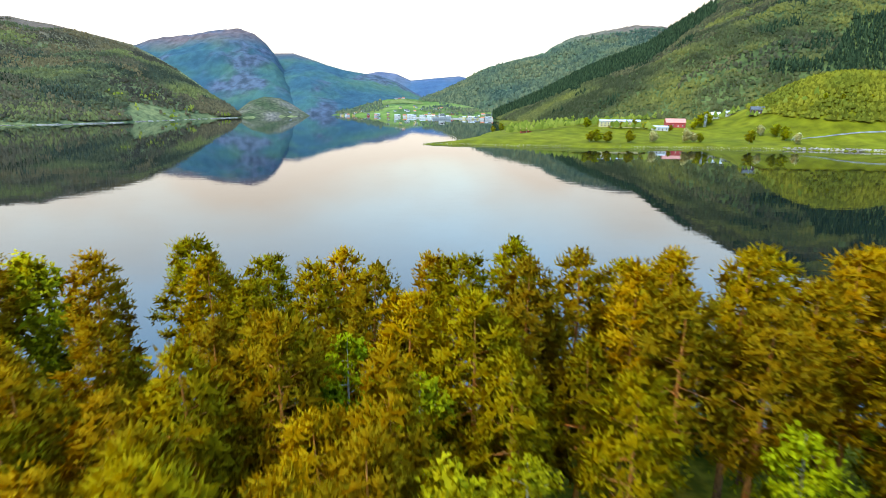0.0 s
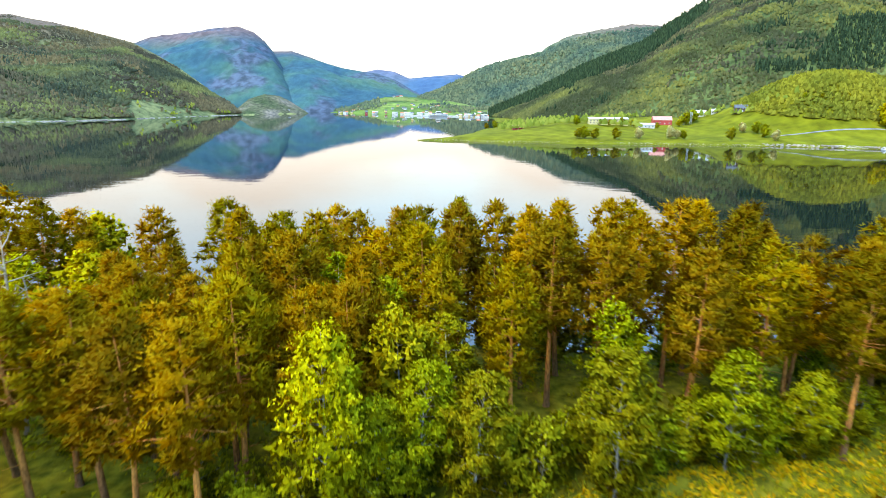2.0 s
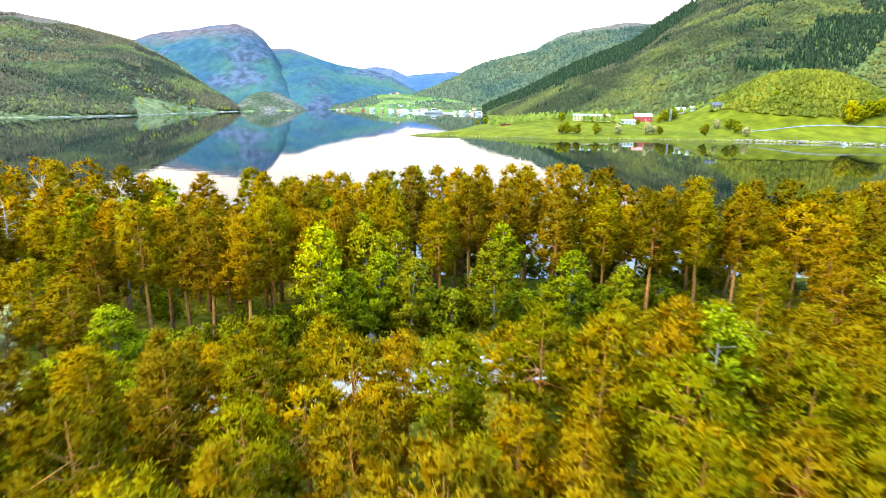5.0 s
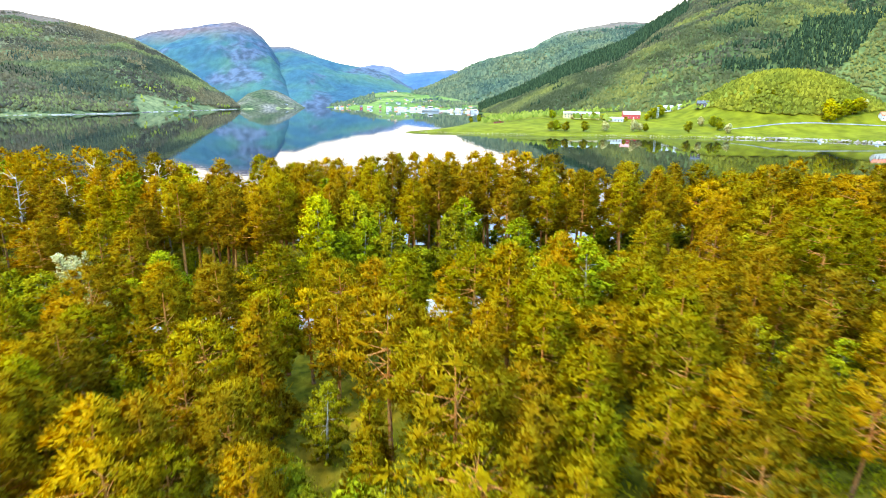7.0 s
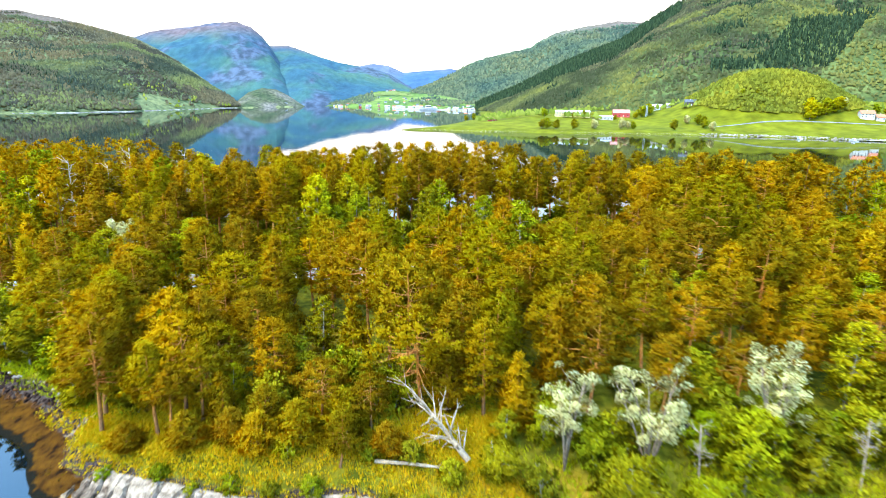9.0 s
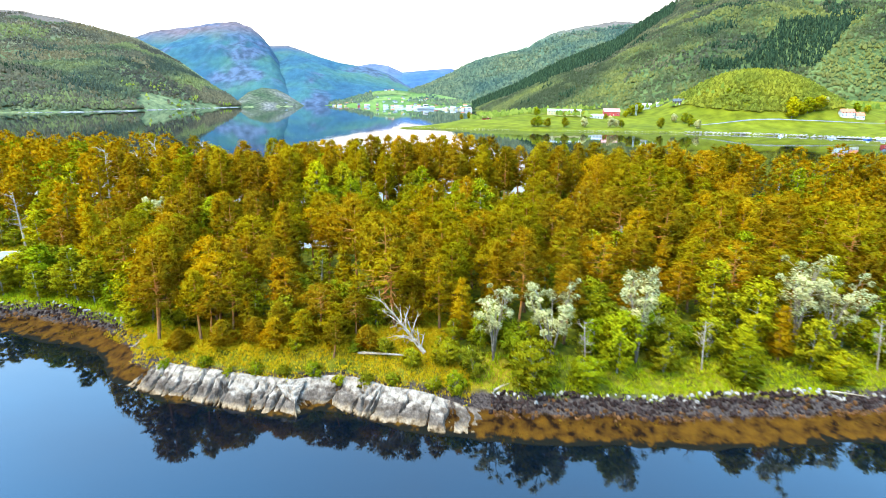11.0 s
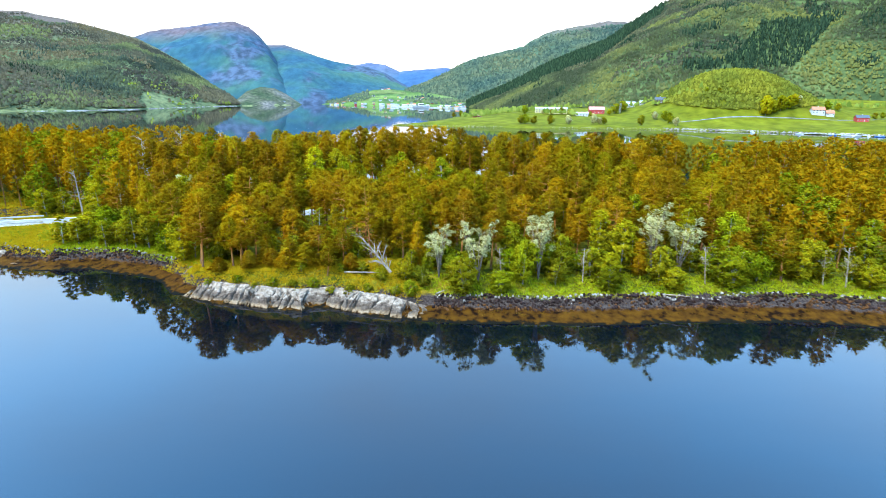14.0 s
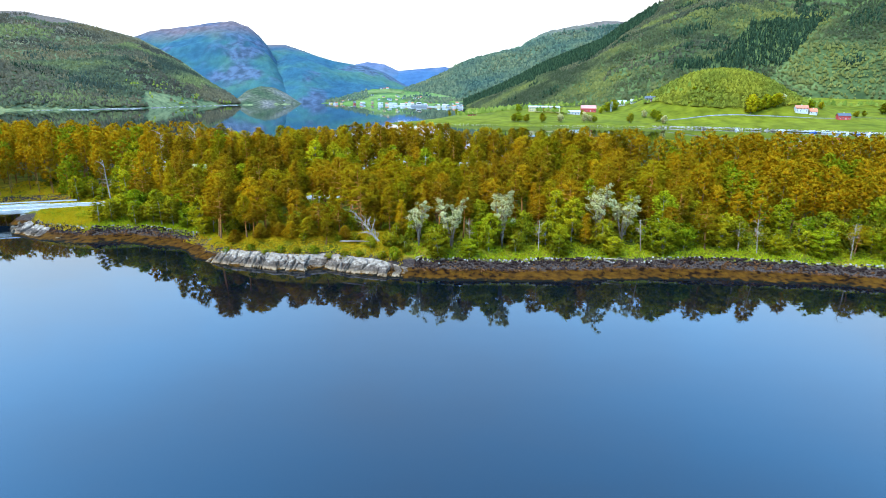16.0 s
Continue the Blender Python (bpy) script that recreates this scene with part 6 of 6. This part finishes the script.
CREAM, WHITE_WALL, RED_WALL, BROWN_WALL = paint("cream_boards", (0.55, 0.43, 0.20)), paint("white_boards", (0.46, 0.445, 0.42)), paint("red_boards", (0.42, 0.035, 0.03)), paint("dark_brown_boards", (0.07, 0.04, 0.03))
GREY_ROOF, RED_ROOF, ORANGE_ROOF, DARK_ROOF = paint("grey_roof_sheet", (0.42, 0.42, 0.43)), paint("pale_red_roof", (0.55, 0.20, 0.15)), paint("orange_tiles", (0.52, 0.13, 0.05)), paint("dark_slate", (0.06, 0.06, 0.065))
YELLOW_WALL = paint("yellow_boards", (0.66, 0.45, 0.12))
GLASS, gn, gl, gb = material("window_glass", 0.08)
gb.inputs["Base Color"].default_value = (0.03, 0.035, 0.04, 1)


def house(name, label, length, depth, eaves, ridge, wall_mat, roof_mat, windows=4, storeys=1, door=True, chimney=True, trim=WHITE_WALL):
    """A gabled house standing on its own origin, long side along x."""
    root = tagged(new(name), label, "house" if name == "house" else "building")
    l, d = length / 2, depth / 2
    v = [(-l, -d, -2), (l, -d, -2), (l, d, -2), (-l, d, -2), (-l, -d, eaves), (l, -d, eaves), (l, d, eaves), (-l, d, eaves), (-l, 0, ridge), (l, 0, ridge)]
    link_mesh("wall", v, [(0, 1, 5, 4), (2, 3, 7, 6), (1, 2, 6, 9, 5), (3, 0, 4, 8, 7)], wall_mat, root)
    o, t = 0.5, 0.25
    drop = (ridge - eaves) / d * o
    rv = []
    for x in (-l - o, l + o):
        rv += [(x, -d - o, eaves - drop), (x, 0, ridge), (x, d + o, eaves - drop), (x, -d - o, eaves - drop + t), (x, 0, ridge + t), (x, d + o, eaves - drop + t)]
    rf = [(3, 9, 10, 4), (4, 10, 11, 5), (0, 1, 7, 6), (1, 2, 8, 7), (0, 6, 9, 3), (2, 5, 11, 8), (0, 3, 4, 1), (1, 4, 5, 2), (6, 7, 10, 9), (7, 8, 11, 10)]
    roof = link_mesh("roof", rv, rf, roof_mat, root)
    if chimney:
        bm = bmesh.new()
        box(bm, -0.4, 0.4, -0.4, 0.4, ridge - 0.4, ridge + 1.1, 0.04)
        part("chimney", bm, CONCRETE, roof)
    for s in range(storeys):
        z = 1.0 + s * 2.7
        for k in range(windows):
            x = -l + length * (k + 0.5) / windows
            if door and s == 0 and k == windows // 2:
                bm = bmesh.new()
                box(bm, x - 0.55, x + 0.55, -d - 0.08, -d + 0.02, 0, 2.1)
                part("door", bm, trim if wall_mat is not trim else BROWN_WALL, root)
                continue
            bm = bmesh.new()
            box(bm, x - 0.75, x + 0.75, -d - 0.07, -d + 0.02, z - 0.1, z + 1.4)
            win = part("window", bm, trim, root)
            bm = bmesh.new()
            box(bm, x - 0.6, x + 0.6, -d - 0.09, -d - 0.068, z + 0.03, z + 1.27)
            part("pane", bm, GLASS, win)
    return root


def put(ob, x, y, rz, z=None):
    ob.matrix_basis = pose(x, y, float(headland_height(np.array([x]), np.array([y]))[0]) if z is None else z, 0, 0, rz) @ Matrix.Scale(0.74, 4)
    return ob


put(house("building", "long cream two-storey school building with a flat grey roof", 46, 12, 6.4, 8.0, CREAM, GREY_ROOF, 12, 2, chimney=False), 150, 500, -4)
put(house("building", "low white annex with a grey roof", 17, 9, 3.6, 5.2, WHITE_WALL, GREY_ROOF, 4, 1, chimney=False), 181, 488, -4)
put(house("barn", "red wooden barn with a pale red roof", 22, 12, 5.2, 9.4, RED_WALL, RED_ROOF, 4, 1, chimney=False), 203, 512, -8)
put(house("house", "white wooden farmhouse with a grey roof", 13, 8, 5.2, 8.2, WHITE_WALL, GREY_ROOF, 4, 2, trim=GREY_ROOF), 250, 540, -20)
put(house("house", "white side house with a grey roof", 8, 7, 3.4, 5.6, WHITE_WALL, GREY_ROOF, 3, 1, trim=GREY_ROOF), 262, 536, -20)
put(house("house", "dark brown wooden house with a slate roof", 14, 9, 5.0, 8.2, BROWN_WALL, DARK_ROOF, 4, 2), 268, 500, -20)
put(house("house", "white house with an orange tiled roof", 15, 9, 5.2, 8.8, WHITE_WALL, ORANGE_ROOF, 4, 2, trim=GREY_ROOF), 392, 424, -12)
put(house("house", "white wing with an orange tiled roof", 9, 8, 3.6, 7.0, WHITE_WALL, ORANGE_ROOF, 3, 1, trim=GREY_ROOF), 402, 421, -12)
put(house("house", "red wooden house with a grey roof", 14, 9, 4.6, 7.6, RED_WALL, DARK_ROOF, 4, 1), 420, 402, -14)
put(house("boathouse", "small red boathouse with a grey roof on the point", 12, 7, 2.8, 4.8, RED_WALL, RED_ROOF, 3, 1, chimney=False), 70, 505, 5)
bm = bmesh.new()
for x in (-0.9, 0.9):
    for y in (-0.9, 0.9):
        box(bm, x - 0.14, x + 0.14, y - 0.14, y + 0.14, -1, 15)
for z in (3, 6, 9, 12, 15):
    box(bm, -1, 1, -1, 1, z - 0.12, z + 0.12)
pylon = tagged(put(part("pylon", bm, STEEL, None), 228, 508, 0), "small grey lattice pylon beside the barn", "pylon")

FIELD_TREES = [broadleaf(200, 9, 3.6, SHRUB, BIRCH_BARK, "field_tree", 60, 12, 0.5, 0.1, 2), broadleaf(201, 8, 3.0, PALE, BIRCH_BARK, "field_tree", 60, 11, 0.42, 0.1, 2), broadleaf(202, 11, 4.6, LEAVES, BIRCH_BARK, "field_tree", 70, 14, 0.6, 0.06, 2)]
for ob, text in zip(FIELD_TREES, ("dark green bushy tree at the field edge", "grey-green willow at the field edge", "round yellow-green tree in the field")):
    tagged(ob, text, "tree", group="field trees")
placed = set()
fr = np.random.RandomState(9)
for kind, x, y, k in ((0, 106, 424, 0.9), (0, 112, 422, 1.15), (0, 118, 420, 1.0), (0, 135, 419, 1.05), (1, 152, 420, 1.15), (1, 176, 420, 1.2), (1, 182, 422, 1.0), (0, 186, 419, 0.8), (0, 218, 412, 1.05), (1, 250, 408, 1.0), (0, 250, 422, 1.1), (0, 250, 437, 1.1), (1, 244, 446, 1.0), (0, 222, 508, 1.35), (0, 232, 512, 1.2), (0, 160, 488, 0.8), (0, 168, 486, 0.8), (0, 148, 486, 0.6), (1, 139, 489, 0.5), (0, 190, 486, 0.6), (0, 121, 492, 1.0), (0, 236, 520, 1.2), (0, 214, 500, 0.8),
                      (2, 340, 420, 1.45), (2, 349, 424, 1.35), (2, 358, 427, 1.3), (2, 366, 430, 1.3), (2, 374, 434, 1.2), (1, 382, 440, 1.1), (2, 345, 430, 1.3), (0, 410, 436, 1.0), (0, 422, 440, 0.9), (0, 436, 408, 0.8), (0, 450, 415, 0.7), (0, 310, 455, 0.6), (0, 330, 452, 0.5), (0, 480, 430, 1.3), (0, 486, 436, 1.1), (0, 46, 560, 0.7), (0, 56, 575, 0.9), (0, 300, 462, 0.6)):
    src = FIELD_TREES[kind]
    z = float(headland_height(np.array([x]), np.array([y]))[0])
    m = pose(x, y, z - 0.1, 0, 0, fr.uniform(0, 360)) @ Matrix.Diagonal((k, k, k * fr.uniform(0.85, 1.1), 1))
    if src.name in placed:
        copy_thing(src, proper(src, m))
    else:
        placed.add(src.name)
        src.matrix_basis = m

# farm road behind the fields, and the stony rim of the headland
lane = []
for x in np.linspace(255, 520, 60):
    y = 424 - (x - 255) * 0.10 + 2 * math.sin(x / 40)
    for off in (-1.0, 1.0):
        z = float(headland_height(np.array([x]), np.array([y + off]))[0])
        lane.append((x, y + off, z + 0.25))
lane_ob = link_mesh("road", lane, [(2 * i, 2 * i + 2, 2 * i + 3, 2 * i + 1) for i in range(59)], mottled("gravel", (0.10, 0.095, 0.08), (0.2, 0.19, 0.165), 0.2, 0.9, 8))
tagged(lane_ob, "pale gravel farm road along the fields", "road", kind="structure")
rim = resample(HEADLAND[:11], 1.2)
rr = np.random.RandomState(12)
rv, rf = [], []
src_v, src_f = ico(1)
for x, y in rim:
    for _ in range(2 if x < 235 else 4):
        s = rr.uniform(0.18, 0.4) if x < 235 else rr.uniform(0.35, 0.85)
        base = len(rv)
        ox, oy = rr.uniform(-1.5, 1.5), rr.uniform(0, 5 if x > 235 else 3)
        z = float(np.interp(oy, [0, 3, 5], [0.2, 1.2, 1.6]))
        rv += [(x + ox + p[0] * s, y + oy + p[1] * s, z + p[2] * s * 0.6) for p in src_v * (1 + rr.uniform(-0.25, 0.25, (len(src_v), 1)))]
        rf += [tuple(base + k for k in t) for t in src_f]
tagged(link_mesh("rim_stones", rv, rf, mottled("rim_stone", (0.16, 0.13, 0.10), (0.38, 0.31, 0.24), 0.05, 0.85, 8)), "pale stones along the field shore", "stones", kind="stuff")


# ---- boats and jetty ----
def boat(label, length, hull_mat, cabin_mat):
    root = tagged(new("boat"), label, "boat", group="boats at the jetty")
    n, verts, faces = 9, [], []
    for i in range(n):
        u = i / (n - 1)
        x, w = (u - 0.5) * length, 0.17 * length * math.sqrt(max(0.02, 1 - max(0.0, (u - 0.35) / 0.66) ** 2.2))
        sheer = 0.12 * length * (0.75 + 0.5 * u * u)
        verts += [(x, -w, sheer), (x, -w * 0.8, 0.02), (x, 0, -0.25), (x, w * 0.8, 0.02), (x, w, sheer), (x, 0, sheer - 0.05)]
    for i in range(n - 1):
        for k in range(6):
            faces.append((i * 6 + k, i * 6 + (k + 1) % 6, i * 6 + 6 + (k + 1) % 6, i * 6 + 6 + k))
    faces += [tuple(range(6)), tuple((n - 1) * 6 + k for k in range(6))]
    link_mesh("hull", verts, faces, hull_mat, root)
    bm = bmesh.new()
    box(bm, -0.15 * length, 0.16 * length, -0.1 * length, 0.1 * length, 0.08 * length, 0.27 * length, 0.02 * length)
    cabin = part("cabin", bm, cabin_mat, root)
    bm = bmesh.new()
    box(bm, -0.12 * length, 0.165 * length, -0.104 * length, 0.104 * length, 0.18 * length, 0.24 * length)
    part("window", bm, GLASS, cabin)
    return root


BLUE_PAINT = paint("blue_hull", (0.03, 0.12, 0.35))
br = np.random.RandomState(14)
for k, (x, y, rz) in enumerate(((352, 338, 20), (360, 333, -30), (366, 330, 15), (373, 327, 60), (380, 324, -10), (386, 319, 40), (330, 348, 100), (300, 366, 80))):
    b = boat("small white motor boat moored at the jetty" if k % 4 else "small blue-hulled motor boat moored at the jetty", br.uniform(6, 9), WHITE_WALL if k % 4 else BLUE_PAINT, WHITE_WALL)
    b.matrix_basis = pose(x, y, 0.0, 0, 0, rz)
jetty = tagged(new("jetty"), "grey plank jetty with pilings along the shore", "jetty")
bm = bmesh.new()
box(bm, -34, 34, -1.4, 1.4, 0.6, 0.85, 0.03)
part("deck", bm, mottled("grey_planks", (0.25, 0.23, 0.20), (0.42, 0.39, 0.35), 0.3, 0.85, 10), jetty)
for x in np.linspace(-32, 32, 9):
    bm = bmesh.new()
    bmesh.ops.create_cone(bm, cap_ends=True, segments=8, radius1=0.16, radius2=0.16, depth=3.0, matrix=Matrix.Translation((float(x), 1.2, -0.4)))
    part("piling", bm, DEAD_WOOD, jetty)
jetty.matrix_basis = pose(365, 337, 0, 0, 0, -28)

# ---- the village ----
vr = np.random.RandomState(21)


def far_house(wall_mat, roof_mat, l, d, e, r, label):
    return house("house", label, l, d, e, r, wall_mat, roof_mat, 3, 1 if e < 4.5 else 2, chimney=False, trim=GREY_ROOF)


KINDS = [far_house(WHITE_WALL, DARK_ROOF, 11, 8, 4.8, 8.0, "white village house with a dark roof"), far_house(WHITE_WALL, ORANGE_ROOF, 12, 8, 4.2, 7.4, "white village house with an orange roof"), far_house(RED_WALL, DARK_ROOF, 10, 8, 4.6, 7.6, "red village house with a dark roof"),
         far_house(CREAM, GREY_ROOF, 12, 9, 5.4, 8.4, "cream village house with a grey roof"), far_house(WHITE_WALL, GREY_ROOF, 22, 12, 6.5, 8.6, "large white quayside building with a grey roof"), far_house(YELLOW_WALL, DARK_ROOF, 11, 8, 4.8, 7.8, "yellow village house with a dark roof")]
for ob in KINDS:
    ob["group"] = "village houses"
placed_house = set()


def hill_point(h, az, s):
    i = int(np.argmin(np.abs(h["az"] - az)))
    j = int(np.argmin(np.abs(h["s"] - s)))
    return h["x"][i, j], h["y"][i, j], h["z"][i, j]


def village_house(kind, x, y, z, rz, k=1.0):
    m = pose(x, y, z, 0, 0, rz) @ Matrix.Scale(k, 4)
    if kind in placed_house:
        return copy_thing(KINDS[kind], proper(KINDS[kind], m))
    placed_house.add(kind)
    KINDS[kind].matrix_basis = m
    return KINDS[kind]


for i in range(95):
    az = vr.uniform(-10.4, 5.5) if i % 3 else vr.uniform(-4, 4)
    s = vr.uniform(0.02, 0.12) if i < 45 else vr.uniform(0.08, 0.5)
    x, y, z = hill_point(hill_village, az, s)
    village_house(4 if (i < 45 and i % 4 == 0) else int(vr.choice([0, 0, 1, 2, 3, 5])), x, y, max(z, 1.2), vr.uniform(-30, 30), vr.uniform(0.38, 0.6))
for az, s, kind in ((-5.2, 0.93, 0), (-4.9, 0.93, 2), (-4.6, 0.92, 1)):
    x, y, z = hill_point(hill_village, az, s)
    village_house(kind, x, y, z, 10, 0.6)
for x, y, z, kind in ((-594, 1021, 26, 1), (-600, 1030, 30, 0), (-562, 1029, 10, 0), (-548, 1040, 8, 3), (-520, 1040, 8, 0), (-360, 1200, 4, 5), (-330, 1215, 3, 0)):
    r = math.hypot(x - EYE0[0], y - EYE0[1])
    village_house(kind, x, y, z, vr.uniform(-30, 30), 0.8)

ship = tagged(new("ship"), "white coastal ferry lying at the quay", "ship")
hull = boat("", 34, WHITE_WALL, WHITE_WALL)
for ch in list(hull.children):
    ch.parent = ship
bpy.data.objects.remove(hull)
ship.matrix_basis = pose(-8, 1075, 0.3, 0, 0, 4)
quay = new("quay")
bm = bmesh.new()
box(bm, -95, 95, -5, 5, -2, 1.8, 0.1)
part("quay_wall", bm, CONCRETE, quay)
quay.matrix_basis = pose(20, 1085, 0, 0, 0, -18)
tagged(quay, "long grey concrete quay in front of the village", "quay")
